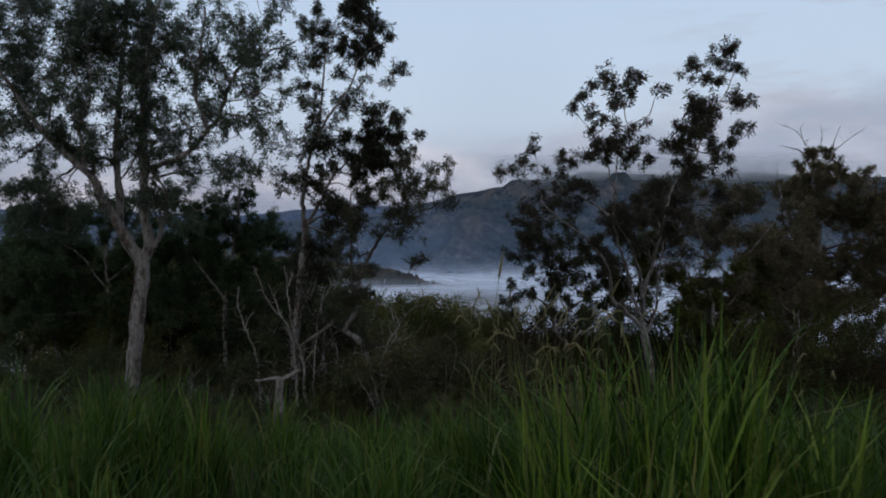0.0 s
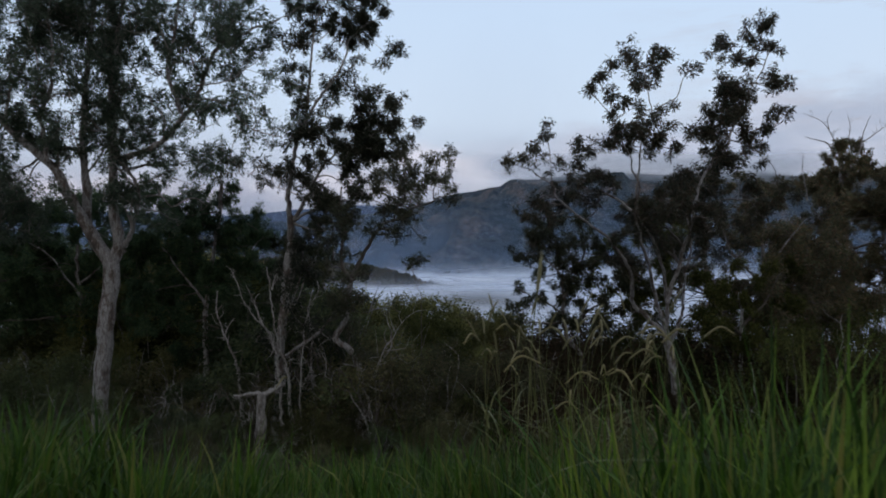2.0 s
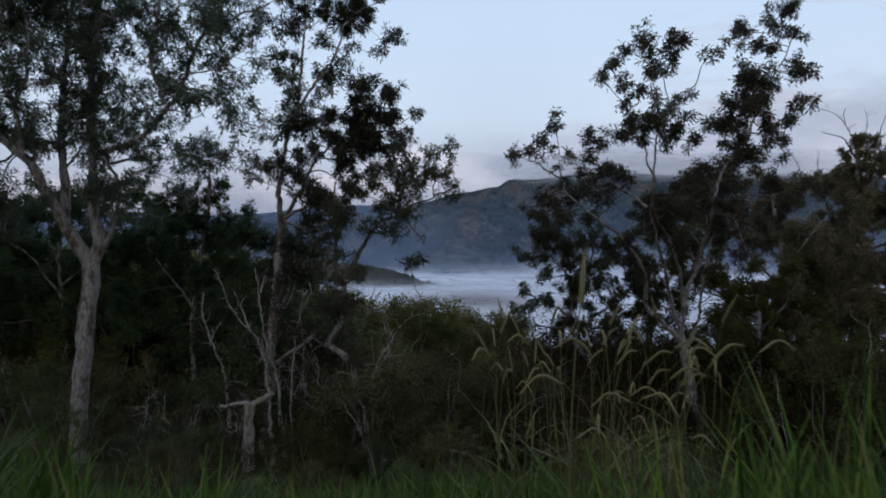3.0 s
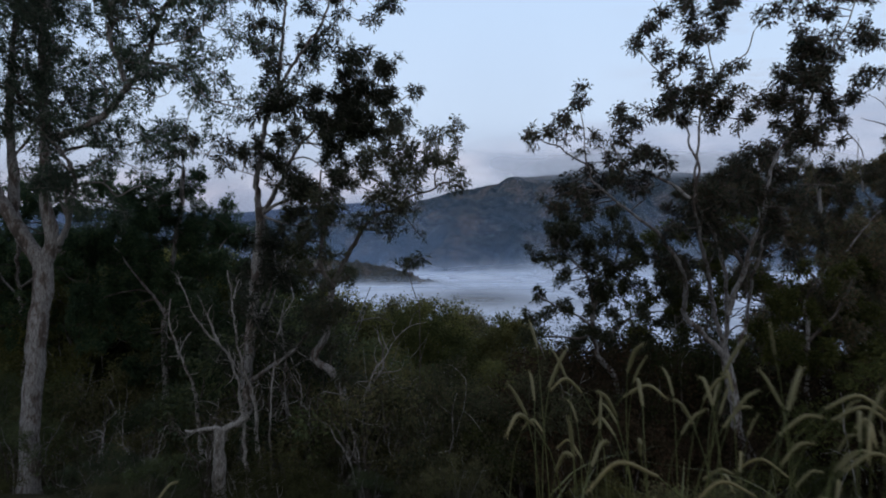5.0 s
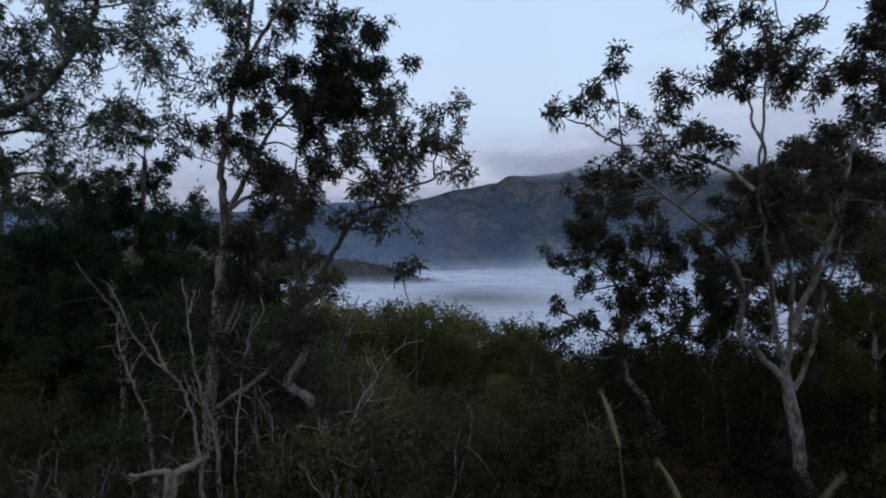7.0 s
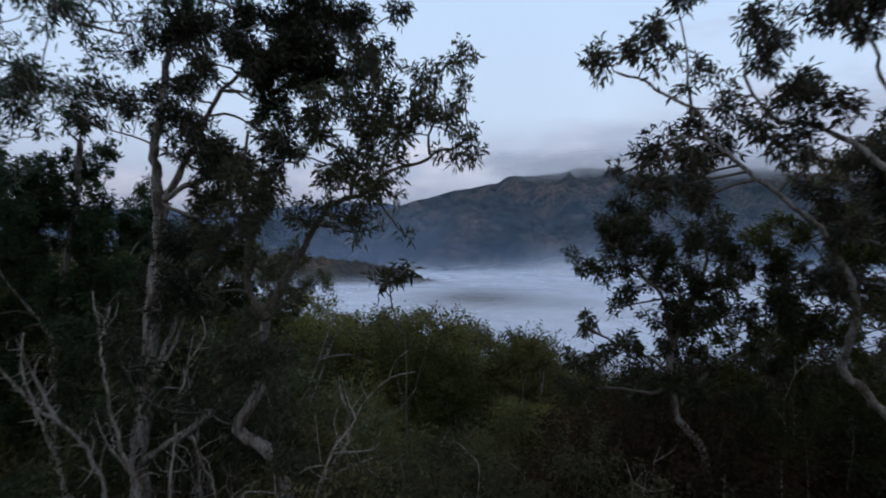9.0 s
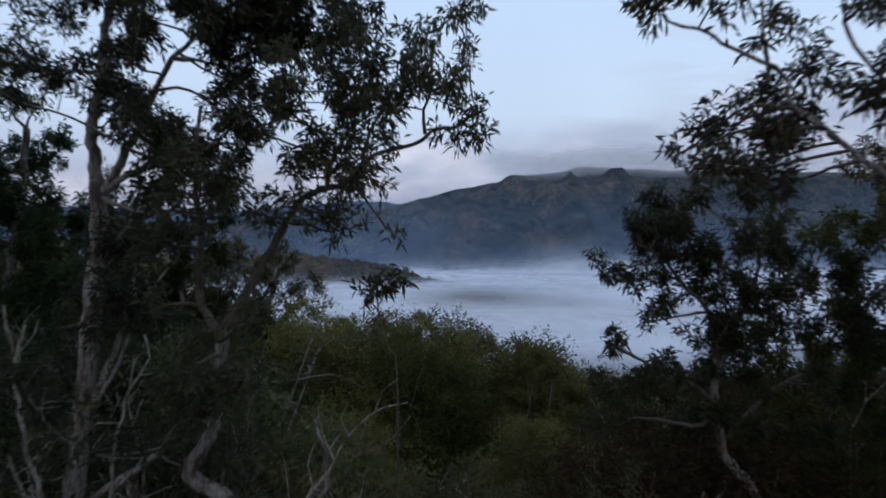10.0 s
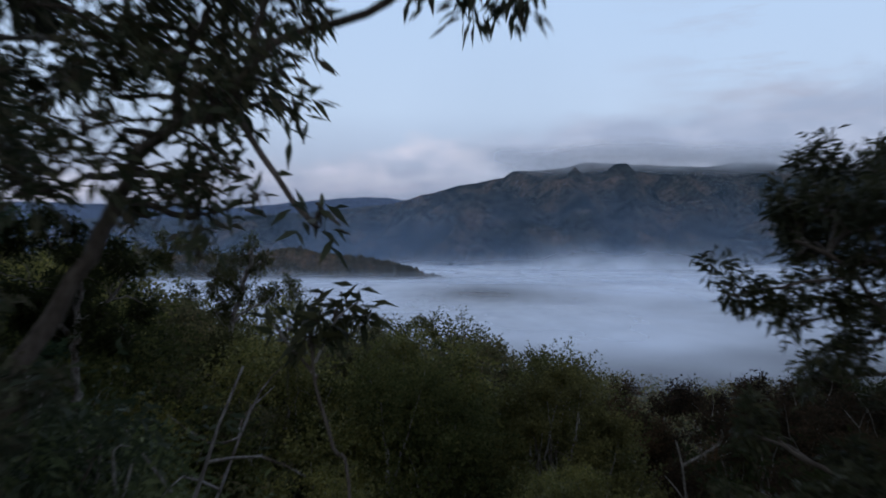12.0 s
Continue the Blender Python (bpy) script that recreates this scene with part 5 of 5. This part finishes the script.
limb(bare_bush, "branch", 0.009, 0.003, (-0.74, 14.6, 0.9), (-0.79, 14.55, 1.03), (-0.71, 14.5, 1.19))
limb(bare_bush, "branch", 0.009, 0.003, (-1.14, 14.6, 0.21), (-1.18, 14.55, 0.58), (-1.2, 14.5, 0.79))
limb(bare_bush, "branch", 0.009, 0.003, (-0.54, 14.6, 1.09), (-0.48, 14.45, 1.25), (-0.36, 14.3, 1.37))


for k, t in enumerate(TREES):
    grow(t, 40 + k)


# ---- scrub on the slope ----
def shrub(name, label, height, width, lobes, leaves_each, length, mat, seed, stems=4, bare=2, low=0.25, group="scrub on the slope", lobe=0.19, dead=True):
    """A bush or bushy tree of crooked stems under uneven lobes of leaves, standing at the origin."""
    rng = np.random.default_rng(seed)
    root = tagged(new(name), label, name.replace("_", " "), group)
    leaves = Pile()

    def stem(top, r0, wood, forks=0):
        foot = np.array([top[0] * 0.15, top[1] * 0.15, -0.25])
        mid = (foot + top) * 0.5 + rng.normal(0, 0.07, 3) * height * 0.6
        p = spline([foot, mid, top], 0.16)
        p[1:] += rng.normal(0, 0.016, p[1:].shape)
        pile = Pile()
        pile.add(*tube(p, np.linspace(r0, 0.004, len(p)), 5))
        for j in range(forks):
            i = rng.integers(len(p) // 2, len(p) - 1)
            e = p[i] + unit(rng.normal(size=3) + [0, 0, 0.7]) * rng.uniform(0.2, 0.45)
            q = spline([p[i], (p[i] + e) / 2 + rng.normal(0, 0.05, 3), e], 0.12)
            pile.add(*tube(q, np.linspace(0.006, 0.002, len(q)), 4))
        part("stem", *pile.arrays(), wood, root)

    for k in range(lobes):
        a = k * 2.4 + rng.uniform(-0.5, 0.5)
        out = width * 0.5 * math.sqrt((k + 0.3) / lobes)
        r = rng.uniform(0.75, 1.3) * width * lobe
        c = np.array([math.cos(a) * out, math.sin(a) * out, height * (1 - (1 - low) * (2 * out / width) ** 2 * 0.75) * rng.uniform(0.72, 1.0) - r * 0.6])
        if k < stems:
            stem(c + [0, 0, r * 0.4], rng.uniform(0.006, 0.01) * height, BARK if height > 3 else TWIG)
        # leaves gather on sprays that point out of the lobe
        n = 40 if height > 3 else 18
        way = unit(rng.normal(size=(n, 3)) + [0, 0, 0.5])
        tips = c + way * r * rng.uniform(0.7 if height > 3 else 0.6, 1.15 if height > 3 else 1.25, (n, 1))
        pick = rng.integers(0, n, leaves_each)
        u = rng.beta(*((1.3, 0.9) if height > 3 else (2.2, 0.8)), leaves_each)[:, None]
        at = c + (tips[pick] - c) * u + rng.normal(0, (0.045 * r + 0.02) if height > 3 else (0.07 * r + 0.025), (leaves_each, 3))
        leaves.add(*leaf_quads(rng, at, way[pick] * 0.7 + rng.normal(0, 0.6, (leaves_each, 3)) + [0, 0, 0.0 if height > 3 else -0.35], length, 0.3 if height > 3 else 0.15))
    for s in range(bare):
        a, out = rng.uniform(0, 2 * math.pi), width * 0.5 * rng.uniform(0.3, 0.95)
        stem(np.array([math.cos(a) * out, math.sin(a) * out, height * (rng.uniform(0.6, 1.02) if height < 3 else rng.uniform(0.5, 0.9))]), 0.013 if dead else 0.02, DEAD if dead else BARK, 4)
    tagged(part("foliage", *leaves.arrays(), LEAF[mat], root), kind="stuff")
    return root


SCRUB = [
    shrub("shrub", "twiggy olive-green shrub on the slope", 1.9, 2.2, 11, 800, 0.055, "leaf_scrub", 1, 4, 5),
    shrub("shrub", "twiggy olive-green shrub on the slope", 2.1, 2.3, 12, 750, 0.056, "leaf_scrub", 2, 4, 4),
    shrub("shrub", "dense dark-green shrub on the slope", 2.0, 2.3, 11, 820, 0.052, "leaf_bottle", 3, 4, 2),
    shrub("shrub", "leafy yellow-green shrub on the slope", 1.8, 2.2, 11, 780, 0.054, "leaf_yellow", 4, 4, 2),
    shrub("shrub", "thin shrub with reddish-brown leaves", 1.8, 2.2, 11, 780, 0.054, "leaf_red", 5, 4, 0),
    shrub("shrub", "blue-green leafy shrub on the slope", 2.0, 2.2, 14, 600, 0.054, "leaf_blue", 6, 4, 5, lobe=0.15, dead=False),
]
SLOPE = "bushy trees on the slope"
WOODS = [
    shrub("bushy_tree", "bushy yellow-green tree on the slope", 4.2, 3.6, 30, 1150, 0.055, "leaf_lime", 21, 6, 4, 0.1, SLOPE, 0.125, False),
    shrub("bushy_tree", "bushy olive tree on the slope", 4.2, 3.6, 30, 1100, 0.055, "leaf_scrub", 22, 6, 6, 0.1, SLOPE, 0.12),
    shrub("bushy_tree", "bushy dark-green tree on the slope", 4.2, 3.8, 30, 1150, 0.055, "leaf_bottle", 23, 6, 3, 0.1, SLOPE, 0.15, False),
    shrub("bushy_tree", "bushy tree with dull green leaves", 4.2, 3.4, 28, 1100, 0.055, "leaf_yellow", 24, 6, 5, 0.1, SLOPE, 0.13, False),
    shrub("bushy_tree", "bushy tree with reddish-brown leaves", 4.2, 3.6, 30, 1100, 0.055, "leaf_red", 25, 6, 6, 0.1, SLOPE, 0.12),
]
BUSH_USED = set()


def set_bush(bush, x, y, s, rng):
    place = Matrix.LocRotScale((x, y, float(ground_z(x, y))), Euler((rng.uniform(-0.08, 0.08), rng.uniform(-0.08, 0.08), rng.uniform(0, 6.28))), (s * rng.uniform(0.95, 1.2), s * rng.uniform(0.95, 1.2), s))
    if bush.name in BUSH_USED:
        copy_thing(bush, place @ Matrix.Diagonal((*(1 / c for c in bush.scale), 1)))
    else:
        bush.matrix_basis = place
        BUSH_USED.add(bush.name)


# fall of the treetops below eye level, to distance, along each bearing from the end of the walk
BROW = [(-0.6, 0.0), (-0.43, 0.01), (-0.38, 0.085), (-0.27, 0.092), (-0.22, 0.085), (-0.18, 0.09), (-0.11, 0.102), (-0.03, 0.104), (0.012, 0.117), (0.039, 0.135), (0.09, 0.152), (0.16, 0.167), (0.28, 0.19), (0.33, 0.175), (0.6, 0.17)]


def brow(x, y):
    """Height of the treetops over the slope."""
    far = max(y, 27.0)
    ratio = float(np.interp(x / (far - 12.0), [b[0] for b in BROW], [b[1] for b in BROW]))
    return 2.3 - ratio * (far - 12.0) - 0.1 * max(0.0, 27.0 - y)


def plant_scrub():
    # Darker leaves to the right also stand in for the tall trees' shade.
    rng = random.Random(12)
    y = 9.6
    while y < 18.5:
        step = 1.55
        wide = 1.8 + 0.58 * y
        x = -wide + rng.uniform(0, step)
        while x < wide:
            px, py = x + rng.uniform(-0.35, 0.35) * step, y + rng.uniform(-0.3, 0.3) * step
            x += step * rng.uniform(0.85, 1.3)
            if py < 11 and rng.random() < 0.3:
                continue
            s = (0.5 if py < 12.6 else 0.9 if py < 16 else 0.8) * rng.uniform(0.78, 1.12)
            if abs(px) < 1.5 and py < 14.8:
                s *= 0.8
            if px < 0.3 and py < 15.3:
                s *= 0.62
            if px < -2.8:
                s *= 1.3 if py > 16.2 else 0.75
                k = rng.choice((0, 2, 5, 5, 3, 1))
            elif px > 4.2 and py > 12:
                s *= 1.3
                k = rng.choice((4, 4, 4, 2))
            else:
                k = rng.choice((0, 3, 0, 5, 3, 1) if px < -1.2 or py < 12.2 or (px < 0.3 and py < 15) else (0, 1, 2, 1) if px < 0 else (4, 4, 2, 4, 4))
            if px > 5.0 and py > 16.2:
                s *= 1.35
            if py > 15.0:
                k = rng.choice((4, 2, 4, 4) if px > 0.8 else (2, 0, 2, 1) if px > -1.6 else (5, 0, 1, 5, 3))
            set_bush(SCRUB[k], px, py, s, rng)
        y += step * 0.78
    y = 20.0
    while y < 37:
        step = 2.8 * (1 + (y - 20) * 0.02)
        wide = 1.0 + 0.46 * y
        x = -wide + rng.uniform(0, step)
        while x < wide:
            px, py = x + rng.uniform(-0.35, 0.35) * step, y + rng.uniform(-0.3, 0.3) * step
            x += step * rng.uniform(0.85, 1.25)
            k = rng.choice((2, 1, 1, 0, 3) if py < 25 and -5 < px < 1 else (0, 0, 1, 0, 3, 1) if px < 2.5 else (2, 4, 4, 4, 4))
            rise = brow(px, py) - float(ground_z(px, py)) + (0.5 if px < 2.5 else 0.2) - 0.75 * rng.uniform(0, 1) ** 1.8
            set_bush(WOODS[k], px, py, max(0.4, rise / 4.02), rng)
        y += step * 0.8

    # single bushes by the crooked gum and the sapling, and taller trees up the slope
    for k, x, y, s in ((0, -0.35, 14.7, 1.12), (1, -0.95, 15.1, 1.05), (0, 0.15, 15.2, 1.0), (1, 1.5, 14.7, 0.95), (4, 2.6, 14.8, 1.05), (2, 3.6, 15.2, 1.15), (5, -2.5, 16.4, 1.7), (5, -3.8, 13.5, 0.5), (5, -4.4, 13.6, 0.5), (3, -1.9, 12.9, 0.5), (0, -3.7, 12.2, 0.45), (5, -3.4, 16.8, 1.9), (0, -1.6, 16.8, 1.4), (4, 2.0, 15.7, 1.35), (4, 2.7, 16.0, 1.5), (4, 1.5, 16.4, 1.0), (4, 2.1, 16.8, 1.3), (4, 3.2, 16.4, 1.45), (2, 4.1, 16.8, 1.5), (4, 4.9, 16.2, 1.4), (2, 2.8, 17.2, 1.4)):
        set_bush(SCRUB[k], x, y, s, rng)
    for k, x, y, top in ((2, -4.2, 20.6, 2.1), (2, -5.6, 21.5, 2.5), (1, -3.3, 20.8, 1.2), (0, -3.4, 24.2, 1.15), (0, -5.2, 25.6, 1.3), (1, -6.6, 27.2, 2.5), (2, -8.6, 26.5, 2.6), (0, -2.5, 22.4, 1.35), (3, -4.4, 22.5, 1.2)):
        set_bush(WOODS[k], x, y, (top - float(ground_z(x, y))) / 4.25, rng)


def twig_bush(seed, height):
    """A leafless bush of thin grey forked stems."""
    rng = np.random.default_rng(seed)
    root = tagged(new("dead_shrub"), "leafless grey shrub of thin forked stems", "dead shrub", "dead brush under the gums")
    for k in range(7):
        a, out = rng.uniform(0, 2 * math.pi), rng.uniform(0.1, 0.5) * height
        pile = Pile()
        p = spline([(0, 0, -0.2), (math.cos(a) * out * 0.35, math.sin(a) * out * 0.35, height * 0.45), (math.cos(a) * out, math.sin(a) * out, height * rng.uniform(0.7, 1.05))], 0.12)
        p[1:] += rng.normal(0, 0.022, p[1:].shape)
        pile.add(*tube(p, np.linspace(rng.uniform(0.012, 0.024), 0.004, len(p)), 6))
        for j in range(6):
            i = rng.integers(len(p) // 3, len(p) - 1)
            e = p[i] + unit(rng.normal(size=3) + [0, 0, 0.5]) * rng.uniform(0.2, 0.55)
            q = spline([p[i], (p[i] + e) / 2 + rng.normal(0, 0.07, 3), e], 0.1)
            pile.add(*tube(q, np.linspace(0.008, 0.002, len(q)), 4))
        part("stem", *pile.arrays(), DEAD if k % 3 == 0 else TWIG, root)
    return root


plant_scrub()
BRUSH = [twig_bush(61, 1.5), twig_bush(62, 1.8), twig_bush(63, 1.3)]
brush_rng = random.Random(8)
for k, (x, y) in enumerate([(-3.3, 14.2), (-2.9, 15.3), (-4.3, 14.6), (0.4, 15.6), (-1.4, 15.7), (-0.6, 14.3), (-1.1, 13.9), (-1.9, 14.9), (0.3, 14.9), (-5.2, 15.0), (-0.6, 15.5), (1.1, 15.0)]):
    set_bush(BRUSH[k % 3], x, y, brush_rng.uniform(0.75, 1.15), brush_rng)


def far_scrub():
    """The bush that clothes the lower slope, too far off to tell one plant from the next."""
    rng = np.random.default_rng(31)
    pile = Pile()
    for k in range(620):
        y = 38 + 190 * rng.uniform() ** 1.8
        x = rng.uniform(-0.62, 0.62) * y
        r = rng.uniform(0.7, 1.5) * (1 + y * 0.006)
        n = 280
        low = float(ground_z(x, y))
        top = min(brow(x, y), low + 5.5) if y < 60 else low + 5.0
        c = np.array([x, y, max(low, top - r - rng.uniform(0, 1.2))])
        way = unit(rng.normal(size=(n, 3)) + [0, -0.2, 0.4])
        pile.add(*leaf_quads(rng, c + way * r * rng.uniform(0.5, 1.1, (n, 1)), way * 0.5 + rng.normal(0, 0.6, (n, 3)), 0.1 + 0.0016 * y, 0.3))
    tagged(new("distant_scrub", mesh_of("distant_scrub", *pile.arrays(), LEAF["leaf_scrub"])), "dark scrub covering the lower slope", "scrub", kind="stuff")


far_scrub()


# ---- tall grass on the bank ----
def blades(rng, x, y, height, width, lean, levels=5):
    """Arching grass blades rooted at the given places."""
    n = len(x)
    z = ground_z(x, y) - 0.03
    a = rng.uniform(0, 2 * np.pi, n)
    out = np.stack([np.cos(a), np.sin(a), np.zeros(n)], -1)
    side = np.stack([-np.sin(a + rng.normal(0, 0.6, n)), np.cos(a), np.zeros(n)], -1)
    u = np.linspace(0, 1, levels)
    bend = lean[:, None] * u**2.2
    p = np.stack([x, y, z], -1)[:, None] + out[:, None] * (bend * height[:, None])[..., None]
    p[..., 2] += height[:, None] * (u - 0.32 * lean[:, None] * u**3)
    w = (width[:, None] * np.array([0.7, 1.0, 0.9, 0.6, 0.06])[None, :levels])[..., None]
    v = np.stack([p - side[:, None] * w, p + side[:, None] * w], 2).reshape(-1, 3)
    b = (np.arange(n) * levels * 2)[:, None] + (np.arange(levels - 1) * 2)[None]
    return v, np.stack([b, b + 1, b + 3, b + 2], -1).reshape(-1, 4)


def lay_grass():
    rng = np.random.default_rng(5)
    n = 30000
    x, y = rng.uniform(-10.5, 10.5, n), rng.uniform(-1.5, 8.6, n)
    tuft = np.sin(x * 2.1 + np.sin(y * 1.7) * 1.4) * np.sin(y * 2.6 + x) + rng.normal(0, 0.5, n)
    keep = (tuft > -0.75) & (y < 8.3 - 0.9 * np.sin(x * 0.8) ** 2 + rng.normal(0, 0.3, n))
    keep &= ((x - 2.9) / 1.5) ** 2 + ((y - 3.9) / 1.45) ** 2 > rng.uniform(-0.2, 1.1, n)  # a thin dark patch
    x, y = x[keep], y[keep]
    h = 0.85 * rng.uniform(0.5, 1.2, len(x))
    pile = Pile()
    pile.add(*blades(rng, x, y, h, rng.uniform(0.004, 0.009, len(x)), rng.beta(1.4, 2.6, len(x)) * 1.0))
    # shorter grass thinning out under the first shrubs
    n = 9000
    x, y = rng.uniform(-8, 8, n), 8.0 + 4.0 * rng.uniform(0, 1, n) ** 1.3
    h = rng.uniform(0.22, 0.55, n) * (1.15 - 0.12 * (y - 8))
    pile.add(*blades(rng, x, y, h, rng.uniform(0.004, 0.008, n), rng.beta(1.4, 2.4, n)))
    # leafy tussocks, tallest in one stand beside the path of the view
    lush = Pile()
    tall_ones = [(1.65, 5.0), (2.0, 5.25), (2.5, 5.0), (0.75, 4.4), (1.1, 4.7), (3.0, 5.4), (3.5, 5.6), (4.2, 5.7), (1.4, 4.2), (2.1, 4.4), (2.8, 4.4), (0.9, 5.6)]
    for k in range(130):
        cx, cy = tall_ones[k] if k < len(tall_ones) else (rng.uniform(-7.5, 7.5), rng.uniform(1.8, 7.4))
        stand = math.exp(-(((cx - 1.45) / 1.05) ** 2) - ((cy - 4.9) / 1.5) ** 2) + 0.5 * math.exp(-(((cx + 4.6) / 1.6) ** 2) - ((cy - 6) / 1.3) ** 2)
        top = 0.95 + 0.98 * stand
        if abs(cx) < 0.6:
            top = min(top, 1.2)
        if ((cx - 2.9) / 1.5) ** 2 + ((cy - 3.9) / 1.45) ** 2 < 0.6:
            continue
        n = int(70 + 60 * stand)
        r = (0.16 + 0.25 * stand) * np.sqrt(rng.uniform(0, 1, n))
        a = rng.uniform(0, 2 * np.pi, n)
        (lush if stand > 0.35 else pile).add(*blades(rng, cx + r * np.cos(a), cy + r * np.sin(a), top * rng.uniform(0.6, 1.12, n), rng.uniform(0.006, 0.014 + 0.006 * stand, n), rng.beta(1.4, 2.6, n) * (0.95 - 0.25 * stand)))
    fresh = grass_material("fresh_grass", (0.022, 0.055, 0.01), (0.044, 0.106, 0.016), (0.075, 0.155, 0.022), (0.15, 0.16, 0.045))
    bright = grass_material("lush_grass", (0.016, 0.042, 0.007), (0.032, 0.082, 0.011), (0.064, 0.14, 0.018), (0.17, 0.265, 0.038), (0.18, 0.18, 0.055))
    tagged(new("grass", mesh_of("grass", *lush.arrays(), bright)), "tall bright yellow-green grass tussocks", "grass", kind="stuff")
    tagged(new("grass", mesh_of("grass", *pile.arrays(), fresh)), "tall lush green grass on the bank", "grass", kind="stuff")


lay_grass()

STRAW = grass_material("dry_culm", (0.13, 0.14, 0.055), (0.17, 0.17, 0.075), (0.1, 0.14, 0.05))
PLUME = grass_material("seed_plume", (0.24, 0.205, 0.105), (0.32, 0.275, 0.155), (0.26, 0.245, 0.125))


def seed_grass(height, droop, head, seed):
    """One flowering grass stalk: a thin culm, two leaves and a bristly drooping head."""
    rng = np.random.default_rng(seed)
    root = tagged(new("grass_stalk"), "dry grass stalk with a drooping bristly seed head", "grass stalk", "flowering grass on the bank")
    p = spline([(0, 0, -0.05), (0.02, 0, height * 0.5), (0.07, 0.01, height * 0.86), (0.1 + 0.1 * droop, 0.01, height)], 0.06)
    culm = part("culm", *tube(p, np.linspace(0.0035, 0.0018, len(p)), 5), STRAW, root, smooth=True)
    a = p[-1]
    q = spline([a, a + [head * (0.2 + 0.3 * droop), 0.01, head * (0.5 - 0.25 * droop)], a + [head * (0.35 + 0.6 * droop), 0.02, head * (0.9 - 0.95 * droop)]], 0.012)
    pile = Pile()
    s = np.linspace(0, 1, len(q))
    pile.add(*tube(q, 0.0055 * np.sin(np.pi * np.clip(s * 0.9 + 0.1, 0, 1)) ** 0.5 + 0.001, 7))
    n = 360
    i = rng.integers(0, len(q), n)
    at = q[i] + rng.normal(0, 0.003, (n, 3))
    pile.add(*leaf_quads(rng, at, np.gradient(q, axis=0)[i] * 60 + rng.normal(0, 0.75, (n, 3)), 0.011, 0.05))
    part("seed_head", *pile.arrays(), PLUME, culm, "straw-coloured bristly seed head")
    b = Pile()
    for k in range(3):
        z = height * (0.2 + 0.2 * k)
        way = unit(rng.normal(size=3) * [1, 1, 0.1] + [0, 0, 0.9])
        l = spline([(0.02, 0, z), np.array([0.02, 0, z]) + way * 0.22, np.array([0.02, 0, z]) + way * 0.36 * [1.9, 1.9, 0.8]], 0.06)
        w = np.linspace(0.007, 0.0008, len(l))[:, None] * unit(np.cross(way, [0, 0, 1.0]))
        vv = np.stack([l - w, l + w], 1).reshape(-1, 3)
        g = np.arange(len(l) - 1) * 2
        b.add(vv, np.stack([g, g + 1, g + 3, g + 2], -1))
    part("blade", *b.arrays(), STRAW, culm)
    return root


STALKS = [seed_grass(1.45, 0.85, 0.2, 1), seed_grass(1.55, 0.35, 0.17, 2), seed_grass(1.35, 1.05, 0.23, 3), seed_grass(1.6, 0.15, 0.16, 4), seed_grass(1.42, 0.55, 0.19, 5)]


def plant_stalks():
    rng = random.Random(4)
    fresh = set()
    for k in range(74):
        if k < 66:
            x, y, s = rng.gauss(0.88, 0.36), rng.gauss(7.0, 0.4), rng.uniform(0.93, 1.18)
            x = max(x, 0.2 + 0.1 * rng.random())
        else:
            x, y, s = rng.uniform(-3.5, 4.2), rng.uniform(5.2, 7.8), rng.uniform(0.7, 0.95)
            x = x if abs(x) > 0.35 else 0.6
        n = rng.randrange(5)
        place = Matrix.LocRotScale((x, y, float(ground_z(x, y))), Euler((rng.uniform(-0.12, 0.12), rng.uniform(-0.12, 0.12), rng.uniform(0, 6.28))), (s, s, s))
        if n in fresh:
            copy_thing(STALKS[n], place @ Matrix.Diagonal((*(1 / c for c in STALKS[n].scale), 1)))
        else:
            STALKS[n].matrix_basis = place
            fresh.add(n)
    tall = 1.24 / STALKS[3].scale[2]
    copy_thing(STALKS[3], Matrix.LocRotScale((0.24, 4.35, float(ground_z(0.24, 4.35))), Euler((0, 0.03, 1.0)), (tall, tall, tall)))


plant_stalks()
